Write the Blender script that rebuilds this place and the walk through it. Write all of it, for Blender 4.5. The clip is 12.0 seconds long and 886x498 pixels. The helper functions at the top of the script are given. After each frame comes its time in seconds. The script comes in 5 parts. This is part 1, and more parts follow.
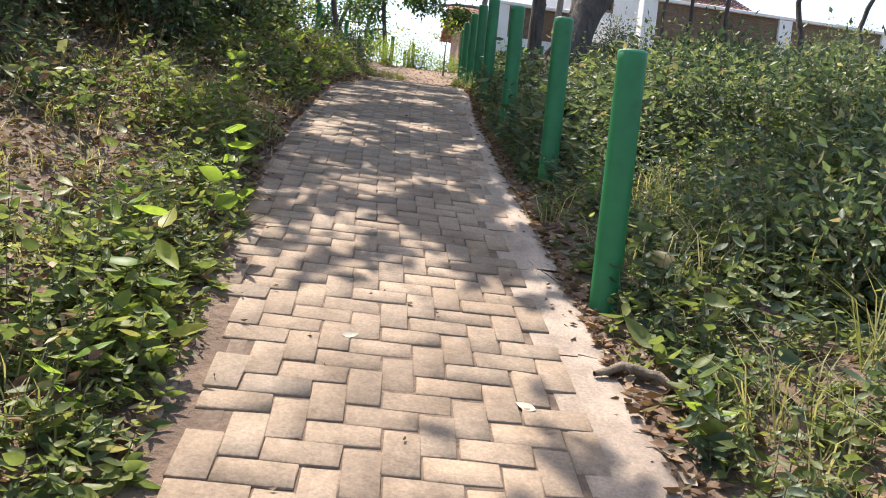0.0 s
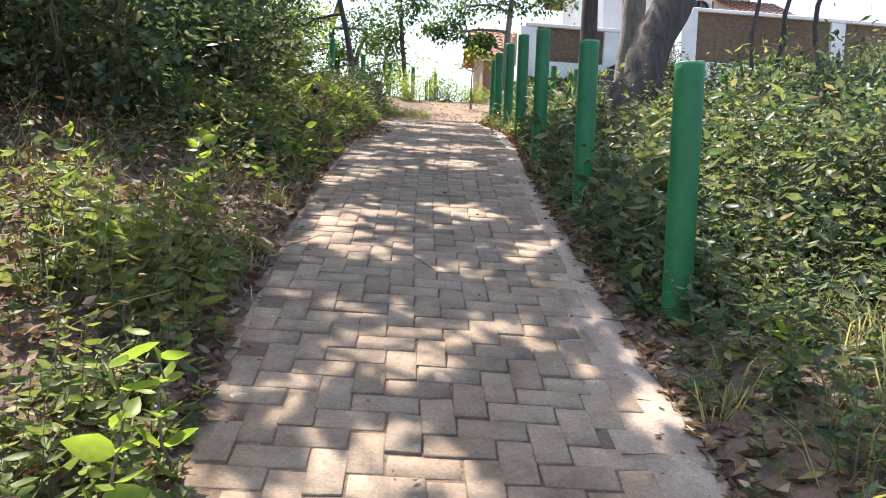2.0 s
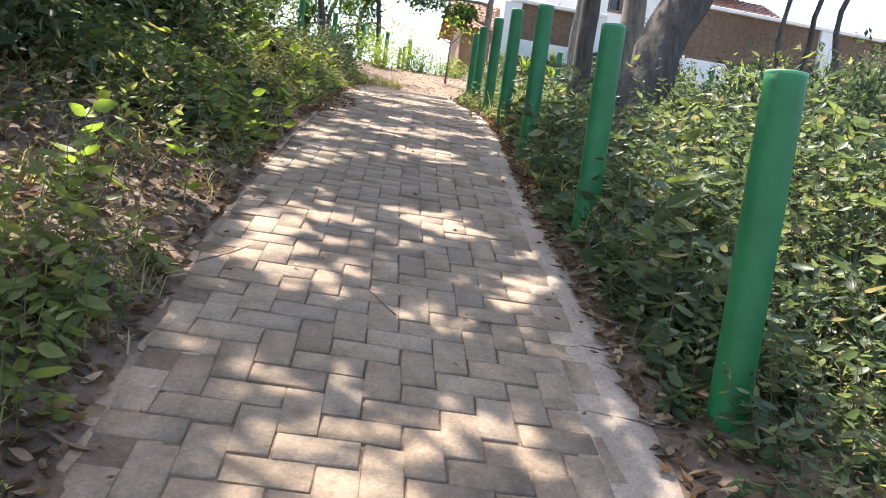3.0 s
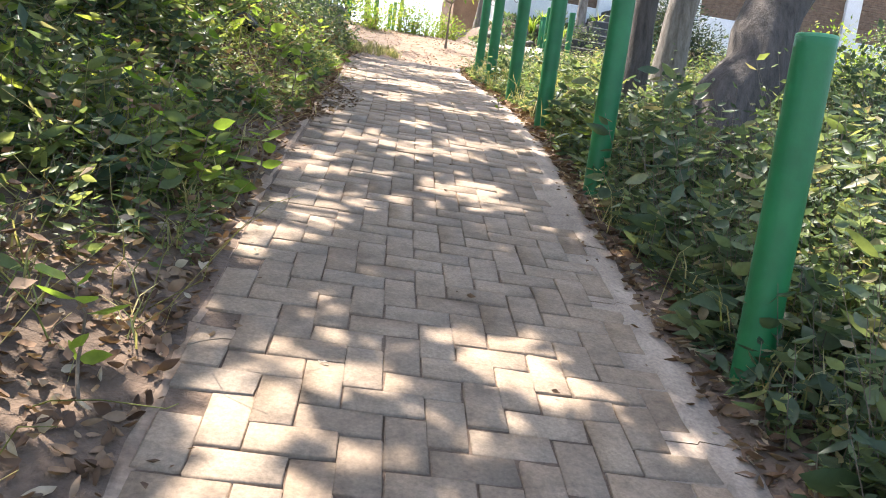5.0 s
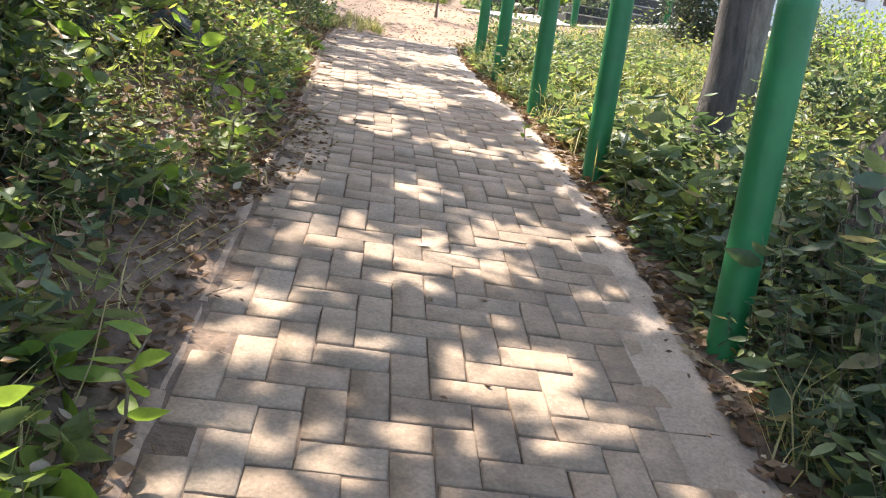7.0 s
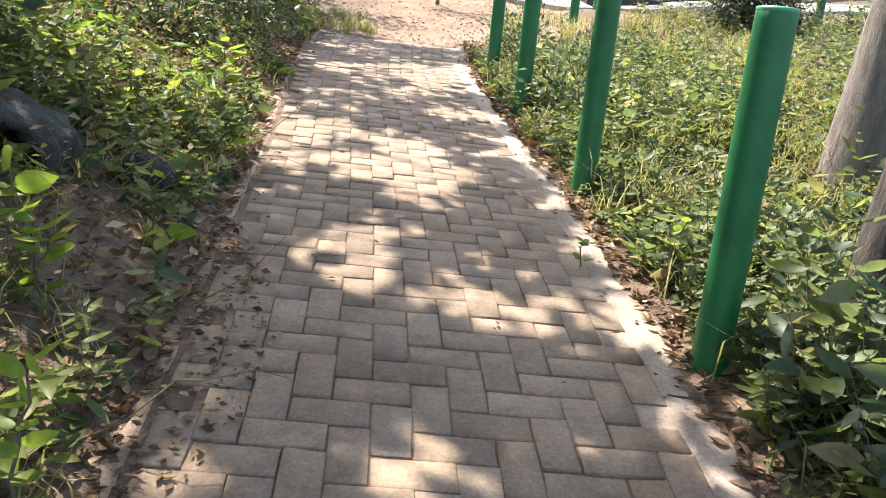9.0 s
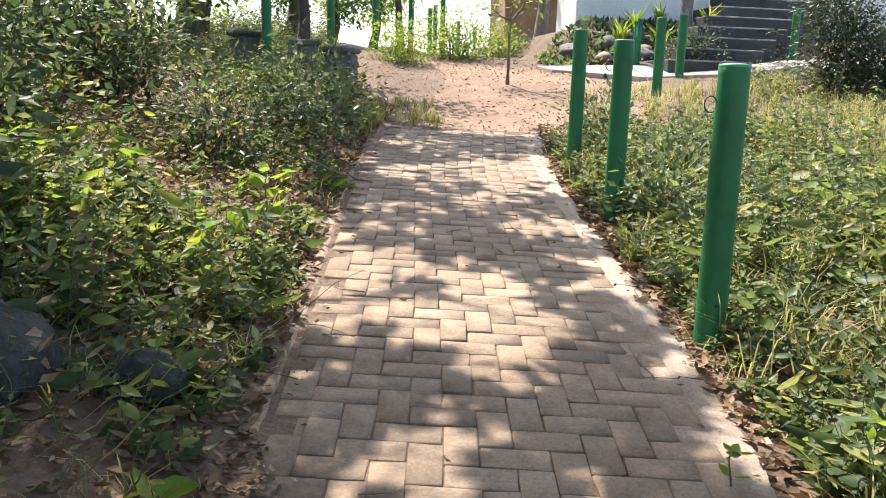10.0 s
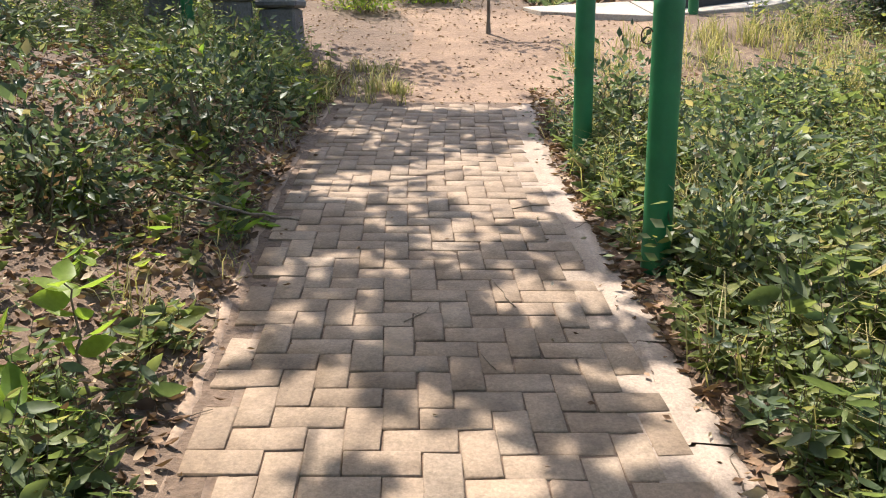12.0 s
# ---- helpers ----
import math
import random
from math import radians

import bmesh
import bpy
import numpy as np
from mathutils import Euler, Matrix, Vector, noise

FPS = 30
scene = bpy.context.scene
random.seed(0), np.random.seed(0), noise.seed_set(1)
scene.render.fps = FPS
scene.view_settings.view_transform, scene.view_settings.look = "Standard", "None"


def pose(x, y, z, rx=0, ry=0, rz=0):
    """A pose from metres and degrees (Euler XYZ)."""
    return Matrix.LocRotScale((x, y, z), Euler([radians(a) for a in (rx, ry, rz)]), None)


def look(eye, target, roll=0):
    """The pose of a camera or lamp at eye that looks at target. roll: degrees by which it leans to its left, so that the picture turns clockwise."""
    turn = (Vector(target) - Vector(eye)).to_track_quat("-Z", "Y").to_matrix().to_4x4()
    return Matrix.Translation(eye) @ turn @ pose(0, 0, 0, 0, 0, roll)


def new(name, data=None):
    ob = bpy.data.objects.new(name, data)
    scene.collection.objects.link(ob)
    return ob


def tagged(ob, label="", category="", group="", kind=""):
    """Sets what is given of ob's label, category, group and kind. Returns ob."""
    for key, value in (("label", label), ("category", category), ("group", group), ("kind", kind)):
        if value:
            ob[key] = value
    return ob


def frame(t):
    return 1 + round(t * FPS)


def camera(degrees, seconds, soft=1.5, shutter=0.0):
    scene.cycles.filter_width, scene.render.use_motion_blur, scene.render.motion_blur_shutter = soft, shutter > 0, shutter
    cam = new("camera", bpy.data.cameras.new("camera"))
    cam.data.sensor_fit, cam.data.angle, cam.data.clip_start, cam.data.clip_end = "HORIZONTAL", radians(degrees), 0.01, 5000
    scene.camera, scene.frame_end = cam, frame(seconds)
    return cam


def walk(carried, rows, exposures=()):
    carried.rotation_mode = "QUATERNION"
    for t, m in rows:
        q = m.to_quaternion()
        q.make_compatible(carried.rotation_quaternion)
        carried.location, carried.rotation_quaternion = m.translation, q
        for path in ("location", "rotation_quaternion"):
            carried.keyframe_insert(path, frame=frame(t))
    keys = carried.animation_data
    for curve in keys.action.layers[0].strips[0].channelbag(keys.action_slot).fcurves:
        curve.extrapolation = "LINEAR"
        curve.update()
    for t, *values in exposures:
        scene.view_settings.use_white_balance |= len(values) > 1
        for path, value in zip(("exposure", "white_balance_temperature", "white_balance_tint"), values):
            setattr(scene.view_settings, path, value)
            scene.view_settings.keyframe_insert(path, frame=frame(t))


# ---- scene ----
cam = camera(57.4, 12.0, soft=1.0)
PATH = [
    (0, (-0.023, 0.108, 1.213), (0.0, 2.099, 1.023), 5.5),
    (0.5, (-0.07, 0.608, 1.329), (-0.153, 2.603, 1.215), 3.8),
    (1, (-0.115, 0.967, 1.426), (-0.12, 2.964, 1.319), 2.2),
    (1.5, (-0.117, 1.384, 1.561), (-0.162, 3.381, 1.447), 1.1),
    (2, (-0.218, 1.851, 1.657), (-0.27, 3.845, 1.514), 2.1),
    (2.5, (-0.24, 2.359, 1.747), (-0.114, 4.35, 1.598), 6.5),
    (3, (-0.303, 2.813, 1.814), (-0.242, 4.801, 1.608), 7.6),
    (3.2, (-0.343, 3.005, 1.871), (-0.313, 4.994, 1.663), 8.0),
    (4.8, (-0.627, 4.177, 2.193), (-0.534, 6.146, 1.859), 8.4),
    (5, (-0.605, 4.378, 2.201), (-0.496, 6.349, 1.883), 7.4),
    (5.5, (-0.581, 4.834, 2.352), (-0.579, 6.811, 2.046), 5.5),
    (6, (-0.692, 5.317, 2.489), (-0.678, 7.288, 2.148), 6.1),
    (6.5, (-0.708, 5.778, 2.581), (-0.582, 7.738, 2.206), 6.9),
    (7, (-0.751, 6.183, 2.653), (-0.583, 8.129, 2.224), 7.5),
    (7.2, (-0.785, 6.372, 2.733), (-0.589, 8.31, 2.278), 7.2),
    (8.8, (-0.709, 7.838, 3.095), (-0.57, 9.764, 2.575), 6.3),
    (9, (-0.709, 7.997, 3.122), (-0.556, 9.922, 2.602), 5.6),
    (9.5, (-0.702, 8.359, 3.271), (-0.663, 10.302, 2.797), 2.9),
    (10, (-0.706, 8.843, 3.34), (-0.753, 10.805, 2.957), 1.8),
    (10.5, (-0.682, 9.256, 3.412), (-0.663, 11.231, 3.095), 2.0),
    (11, (-0.65, 9.703, 3.504), (-0.644, 11.676, 3.176), 1.6),
    (11.5, (-0.692, 10.105, 3.588), (-0.672, 12.066, 3.197), 0.8),
    (12, (-0.626, 10.565, 3.577), (-0.648, 12.491, 3.038), -1.1),
]
walk(cam, [(t, look(eye, target, roll)) for t, eye, target, roll in PATH],
     exposures=[(0, 1.2), (2.0, 1.6), (3.2, 1.85), (4.8, 2.08), (7.2, 2.05), (8.8, 1.85), (10, 1.55), (11.2, 1.25), (12, 1.3)])


# ---- world, sun, exposure ----
SUN_AZ, SUN_EL = -34.0, 61.0
world = bpy.data.worlds.new("sky")
scene.world = world
world.use_nodes = True
wn = world.node_tree
sky = wn.nodes.new("ShaderNodeTexSky")
sky.sky_type, sky.sun_disc = "NISHITA", False
sky.sun_elevation, sky.sun_rotation = radians(SUN_EL), radians(SUN_AZ)
sky.dust_density, sky.air_density = 2.2, 1.0
wn.nodes["Background"].inputs["Strength"].default_value = 0.15
wn.links.new(sky.outputs[0], wn.nodes["Background"].inputs["Color"])
sun = new("sun", bpy.data.lights.new("sun", "SUN"))
sun.data.energy, sun.data.angle, sun.data.color = 4.5, radians(0.53), (1.0, 0.925, 0.835)
to_sun = Vector((math.sin(radians(SUN_AZ)) * math.cos(radians(SUN_EL)), math.cos(radians(SUN_AZ)) * math.cos(radians(SUN_EL)), math.sin(radians(SUN_EL))))
sun.rotation_euler = to_sun.to_track_quat("Z", "Y").to_euler()
sun.location = (-20, 30, 40)

# ---- materials ----


def material(name, rough=0.8, metal=0.0):
    m = bpy.data.materials.new(name)
    m.use_nodes = True
    b = m.node_tree.nodes["Principled BSDF"]
    b.inputs["Roughness"].default_value, b.inputs["Metallic"].default_value = rough, metal
    return m, m.node_tree, b


def coords(nt, kind="Object"):
    n = nt.nodes.new("ShaderNodeTexCoord")
    return n.outputs[kind]


def world_place(nt):
    return nt.nodes.new("ShaderNodeNewGeometry").outputs["Position"]


def grain(nt, vec, scale, detail=6.0, rough=0.6):
    n = nt.nodes.new("ShaderNodeTexNoise")
    n.inputs["Scale"].default_value, n.inputs["Detail"].default_value, n.inputs["Roughness"].default_value = scale, detail, rough
    nt.links.new(vec, n.inputs["Vector"])
    return n.outputs["Fac"]


def ramp(nt, fac, stops):
    n = nt.nodes.new("ShaderNodeValToRGB")
    e = n.color_ramp.elements
    while len(e) < len(stops):
        e.new(0.5)
    for el, (p, c) in zip(e, stops):
        el.position, el.color = p, (*c, 1)
    nt.links.new(fac, n.inputs["Fac"])
    return n.outputs["Color"]


def blend(nt, fac, a, b, mode="MIX"):
    n = nt.nodes.new("ShaderNodeMix")
    n.data_type, n.blend_type = "RGBA", mode
    for sock, val in ((n.inputs["Factor"], fac), (n.inputs["A"], a), (n.inputs["B"], b)):
        if hasattr(val, "is_linked"):
            nt.links.new(val, sock)
        elif isinstance(val, tuple):
            sock.default_value = (*val, 1)
        else:
            sock.default_value = val
    return n.outputs["Result"]


def relief(nt, bsdf, height, strength=0.4, distance=0.01):
    n = nt.nodes.new("ShaderNodeBump")
    n.inputs["Strength"].default_value, n.inputs["Distance"].default_value = strength, distance
    nt.links.new(height, n.inputs["Height"])
    nt.links.new(n.outputs["Normal"], bsdf.inputs["Normal"])


def mixed_surface(name, stops, scale, fine=60.0, rough=0.85, bump=0.4, distance=0.01, big=0.6, tint=(0.6, 0.55, 0.5)):
    m, nt, b = material(name, rough)
    p = world_place(nt)
    base = ramp(nt, grain(nt, p, scale), stops)
    col = blend(nt, 0.35, base, ramp(nt, grain(nt, p, fine, 3), [(0.3, (0.25, 0.25, 0.25)), (0.7, (0.9, 0.9, 0.9))]), "OVERLAY")
    col = blend(nt, ramp(nt, grain(nt, p, big, 4), [(0.45, (0, 0, 0)), (0.7, (0.6, 0.6, 0.6))]), col, blend(nt, 1.0, col, tint, "MULTIPLY"))
    nt.links.new(col, b.inputs["Base Color"])
    relief(nt, b, grain(nt, p, fine * 0.5, 6), bump, distance)
    return m


def brick_material(name, single):
    m, nt, b = material(name, 0.85)
    p = world_place(nt)
    rnd = nt.nodes.new("ShaderNodeObjectInfo").outputs["Random"] if single else nt.nodes.new("ShaderNodeNewGeometry").outputs["Random Per Island"]
    base = ramp(nt, rnd, [(0.0, (0.215, 0.156, 0.107)), (0.25, (0.246, 0.179, 0.122)), (0.75, (0.272, 0.199, 0.136)), (0.92, (0.258, 0.194, 0.137)), (1.0, (0.218, 0.168, 0.122))])
    stain = ramp(nt, grain(nt, p, 2.2, 5), [(0.33, (0.6, 0.56, 0.52)), (0.6, (1, 1, 1))])
    col = blend(nt, 0.8, base, stain, "MULTIPLY")
    speck = ramp(nt, grain(nt, p, 90, 5, 0.7), [(0.3, (0.3, 0.3, 0.3)), (0.7, (0.75, 0.75, 0.75))])
    col = blend(nt, 0.65, col, speck, "OVERLAY")
    blot = ramp(nt, grain(nt, p, 14, 6, 0.65), [(0.3, (0.55, 0.52, 0.5)), (0.55, (1, 1, 1))])
    col = blend(nt, 0.6, col, blot, "MULTIPLY")
    soil = ramp(nt, grain(nt, p, 9, 6, 0.7), [(0.55, (0, 0, 0)), (0.75, (0.7, 0.7, 0.7))])
    col = blend(nt, soil, col, (0.33, 0.24, 0.17))
    nt.links.new(col, b.inputs["Base Color"])
    relief(nt, b, grain(nt, p, 70, 8, 0.7), 0.45, 0.006)
    return m


def leaf_material(name, stops, glow=0.45, rough=0.45, patch=None, patch_scale=0.5):
    """Two-sided leaf: a glossy face mixed with light that comes through the blade; colour varies leaf by leaf."""
    m, nt, b = material(name, rough)
    rnd = nt.nodes.new("ShaderNodeNewGeometry").outputs["Random Per Island"]
    col = ramp(nt, rnd, stops)
    p = world_place(nt)
    if patch:
        col = blend(nt, ramp(nt, grain(nt, p, patch_scale, 3), [(0.45, (0, 0, 0)), (0.62, (0.8, 0.8, 0.8))]), col, blend(nt, 0.75, col, patch))
    col = blend(nt, 0.3, col, ramp(nt, grain(nt, p, 45, 3), [(0.3, (0.3, 0.3, 0.3)), (0.7, (0.8, 0.8, 0.8))]), "OVERLAY")
    nt.links.new(col, b.inputs["Base Color"])
    b.inputs["Specular IOR Level"].default_value = 0.28
    t = nt.nodes.new("ShaderNodeBsdfTranslucent")
    bright = blend(nt, 1.0, col, (1.3, 1.34, 0.9), "MULTIPLY")
    nt.links.new(bright, t.inputs["Color"])
    mx = nt.nodes.new("ShaderNodeMixShader")
    mx.inputs["Fac"].default_value = glow
    nt.links.new(b.outputs[0], mx.inputs[1])
    nt.links.new(t.outputs[0], mx.inputs[2])
    nt.links.new(mx.outputs[0], nt.nodes["Material Output"].inputs["Surface"])
    return m


def bark_material(name, dark, light):
    m, nt, b = material(name, 0.9)
    mp = nt.nodes.new("ShaderNodeMapping")
    mp.inputs["Scale"].default_value = (1, 1, 0.25)
    nt.links.new(world_place(nt), mp.inputs["Vector"])
    f = grain(nt, mp.outputs[0], 22, 8, 0.7)
    col = ramp(nt, f, [(0.3, dark), (0.7, light)])
    col = blend(nt, ramp(nt, grain(nt, world_place(nt), 5, 4), [(0.6, (0, 0, 0)), (0.75, (0.3, 0.3, 0.3))]), col, (0.2, 0.19, 0.17))
    nt.links.new(col, b.inputs["Base Color"])
    relief(nt, b, f, 0.8, 0.03)
    return m


M_BRICK, M_BRICKS = brick_material("paving_brick", True), brick_material("paving_bricks", False)
M_CEMENT = mixed_surface("edge_cement", [(0.3, (0.2, 0.155, 0.12)), (0.7, (0.35, 0.275, 0.215))], 6, 90)
M_SOILED = mixed_surface("soiled_cement", [(0.35, (0.17, 0.112, 0.075)), (0.6, (0.29, 0.208, 0.146))], 5, 60, 0.95, 0.6)
M_SOIL = mixed_surface("soil", [(0.3, (0.09, 0.06, 0.04)), (0.6, (0.15, 0.1, 0.068)), (0.8, (0.22, 0.155, 0.11))], 1.6, 40, 0.95, 0.8, 0.03)
M_DUST = mixed_surface("dry_earth", [(0.3, (0.13, 0.08, 0.05)), (0.7, (0.24, 0.158, 0.102))], 2.5, 40, 0.95, 0.6, 0.02)
M_WEED = leaf_material("weed_leaf", [(0.0, (0.045, 0.07, 0.036)), (0.35, (0.09, 0.125, 0.055)), (0.7, (0.165, 0.2, 0.075)), (0.92, (0.275, 0.28, 0.1)), (1.0, (0.32, 0.24, 0.15))], 0.48, 0.5, patch=(0.16, 0.18, 0.045))
M_SHRUB = leaf_material("shrub_leaf", [(0.0, (0.04, 0.064, 0.034)), (0.5, (0.095, 0.128, 0.07)), (0.9, (0.175, 0.205, 0.1)), (1.0, (0.26, 0.2, 0.12))], 0.42)
M_DENSE = leaf_material("dense_bush_leaf", [(0.0, (0.035, 0.05, 0.034)), (0.7, (0.06, 0.08, 0.05)), (1.0, (0.12, 0.13, 0.07))], 0.25)
M_CROWN = leaf_material("crown_leaf", [(0.0, (0.025, 0.06, 0.02)), (0.6, (0.05, 0.1, 0.03)), (1.0, (0.12, 0.16, 0.04))], 0.45)
# brighter, yellower leaf: sunlight put into the colour of sunlit plants and seedlings
M_SUNNY = leaf_material("sunlit_leaf", [(0.0, (0.12, 0.2, 0.03)), (0.6, (0.2, 0.27, 0.045)), (1.0, (0.33, 0.32, 0.07))], 0.55)
M_LITTER = leaf_material("fallen_leaf", [(0.0, (0.08, 0.046, 0.028)), (0.45, (0.17, 0.1, 0.06)), (0.85, (0.28, 0.185, 0.115)), (1.0, (0.42, 0.34, 0.24))], 0.15, 0.8)
M_PALELEAF = leaf_material("pale_dry_leaf", [(0.0, (0.42, 0.34, 0.24)), (1.0, (0.55, 0.48, 0.38))], 0.1, 0.8)
M_STRAW = leaf_material("dry_grass", [(0.0, (0.12, 0.15, 0.04)), (0.5, (0.27, 0.24, 0.1)), (1.0, (0.45, 0.38, 0.2))], 0.4, 0.7)
M_BARK = bark_material("dark_bark", (0.035, 0.028, 0.024), (0.13, 0.105, 0.09))
M_PALE = bark_material("grey_bark", (0.1, 0.08, 0.065), (0.3, 0.26, 0.22))
M_TWIG = bark_material("twig", (0.09, 0.065, 0.045), (0.26, 0.2, 0.14))
M_STONE = mixed_surface("dark_stone", [(0.3, (0.06, 0.058, 0.055)), (0.7, (0.17, 0.16, 0.15))], 3, 50)
# stone for the bank hollow, its colour darkened to stand in for shade
M_SHADESTONE = mixed_surface("shade_dark_stone", [(0.3, (0.022, 0.024, 0.022)), (0.6, (0.05, 0.052, 0.045)), (0.8, (0.08, 0.085, 0.06))], 5, 40, 0.95, 0.9, 0.03)
# concrete of the steps, darkened in colour for the shadow they stand in
M_STAIR = mixed_surface("shade_dark_concrete", [(0.3, (0.035, 0.033, 0.032)), (0.7, (0.085, 0.08, 0.077))], 3, 60)
M_NOSE = mixed_surface("worn_nosing", [(0.3, (0.1, 0.095, 0.09)), (0.6, (0.34, 0.32, 0.29))], 5, 60)
M_WALK = mixed_surface("pale_concrete", [(0.3, (0.3, 0.26, 0.21)), (0.7, (0.43, 0.38, 0.32))], 3, 60)
M_WHITE = mixed_surface("white_plaster", [(0.3, (0.72, 0.71, 0.68)), (0.7, (0.82, 0.81, 0.79))], 2, 30, 0.8, 0.2, tint=(0.8, 0.78, 0.74))
M_PANEL = mixed_surface("woven_panel", [(0.3, (0.13, 0.085, 0.055)), (0.7, (0.22, 0.15, 0.1))], 12, 80, 0.85, 0.6)
M_HUT = mixed_surface("brown_plaster", [(0.3, (0.2, 0.12, 0.07)), (0.7, (0.32, 0.2, 0.12))], 3, 50)
M_TILE = mixed_surface("clay_tile", [(0.3, (0.19, 0.085, 0.058)), (0.7, (0.33, 0.15, 0.1))], 6, 50)
M_GLASS = material("window_glass", 0.1)[0]
M_GLASS.node_tree.nodes["Principled BSDF"].inputs["Base Color"].default_value = (0.03, 0.04, 0.045, 1)
M_IRON = material("rusty_wire", 0.6, 0.8)[0]
M_IRON.node_tree.nodes["Principled BSDF"].inputs["Base Color"].default_value = (0.12, 0.08, 0.06, 1)


def paint_material(name, a, b2):
    m, nt, b = material(name, 0.5)
    p = world_place(nt)
    col = ramp(nt, grain(nt, p, 7, 5), [(0.3, a), (0.7, b2)])
    scuff = ramp(nt, grain(nt, p, 28, 8, 0.75), [(0.66, (0, 0, 0)), (0.74, (0.6, 0.6, 0.6))])
    col = blend(nt, scuff, col, (0.12, 0.26, 0.15))
    nt.links.new(col, b.inputs["Base Color"])
    relief(nt, b, grain(nt, p, 35, 6), 0.25, 0.006)
    return m


M_GREEN = paint_material("green_paint", (0.008, 0.11, 0.032), (0.014, 0.17, 0.05))
# post tops: the same green, lightened in colour to look sunlit
M_SUNLIT_CAP = paint_material("green_paint_sunlit", (0.05, 0.23, 0.1), (0.1, 0.32, 0.17))

# ---- building helpers ----


def as_mesh(name, verts, faces, mat, smooth=False):
    """A mesh from arrays of corners and of faces with one number of sides."""
    verts, faces = np.asarray(verts, np.float32), np.asarray(faces, np.int32)
    me = bpy.data.meshes.new(name)
    me.vertices.add(len(verts))
    me.vertices.foreach_set("co", verts.ravel())
    sides = faces.shape[1]
    me.loops.add(faces.size)
    me.loops.foreach_set("vertex_index", faces.ravel())
    me.polygons.add(len(faces))
    me.polygons.foreach_set("loop_start", np.arange(0, faces.size, sides, dtype=np.int32))
    if smooth:
        me.polygons.foreach_set("use_smooth", np.ones(len(faces), bool))
    me.update(calc_edges=True)
    me.materials.append(mat)
    return me


def part(name, shape, mat, parent, label="", smooth=False):
    """Links a bmesh, or a finished mesh, as one mesh object under a thing or a part."""
    if isinstance(shape, bmesh.types.BMesh):
        me = bpy.data.meshes.new(name)
        bmesh.ops.recalc_face_normals(shape, faces=shape.faces)
        shape.to_mesh(me)
        shape.free()
        me.materials.append(mat)
        if smooth:
            me.polygons.foreach_set("use_smooth", np.ones(len(me.polygons), bool))
    else:
        me = shape
    ob = new(name, me)
    ob.parent = parent
    return tagged(ob, label)


def thing(name, place, label, category, group="", turn=0.0):
    ob = new(name)
    ob.location, ob.rotation_euler = place, (0, 0, turn)
    ob.empty_display_size = 0.1
    return tagged(ob, label, category, group)


def box(bm, lo, hi, bevel=0.0, jitter=0.0, rng=None):
    r = bmesh.ops.create_cube(bm, size=1)
    lo, hi = Vector(lo), Vector(hi)
    for v in r["verts"]:
        v.co = Vector([(lo[i] + hi[i]) / 2 + v.co[i] * (hi[i] - lo[i]) for i in range(3)])
        if jitter:
            v.co += Vector(rng.uniform(-jitter, jitter, 3))
    if bevel:
        edges = {e for v in r["verts"] for e in v.link_edges}
        bmesh.ops.bevel(bm, geom=list(edges), offset=bevel, segments=1, affect="EDGES")
    return bm


def tube(points, radii, sides=8):
    """Corners and four-sided faces of a tapered tube along points."""
    pts = np.asarray(points, float)
    n = len(pts)
    tang = np.gradient(pts, axis=0)
    tang /= np.linalg.norm(tang, axis=1)[:, None] + 1e-9
    ref = np.array([[0.37, -0.92, 0.13]])
    u = np.cross(tang, ref)
    u /= np.linalg.norm(u, axis=1)[:, None] + 1e-9
    w = np.cross(tang, u)
    a = np.linspace(0, 2 * np.pi, sides, endpoint=False)
    ring = pts[:, None] + np.asarray(radii)[:, None, None] * (np.cos(a)[None, :, None] * u[:, None] + np.sin(a)[None, :, None] * w[:, None])
    i, j = np.meshgrid(np.arange(n - 1), np.arange(sides), indexing="ij")
    k = (j + 1) % sides
    faces = np.stack([i * sides + j, i * sides + k, (i + 1) * sides + k, (i + 1) * sides + j], -1).reshape(-1, 4)
    return ring.reshape(-1, 3), faces


def joined(pieces):
    vs, fs, base = [], [], 0
    for v, f in pieces:
        vs.append(v)
        fs.append(np.asarray(f) + base)
        base += len(v)
    return np.concatenate(vs), np.concatenate(fs)


def unit(a):
    return a / (np.linalg.norm(a, axis=-1, keepdims=True) + 1e-9)


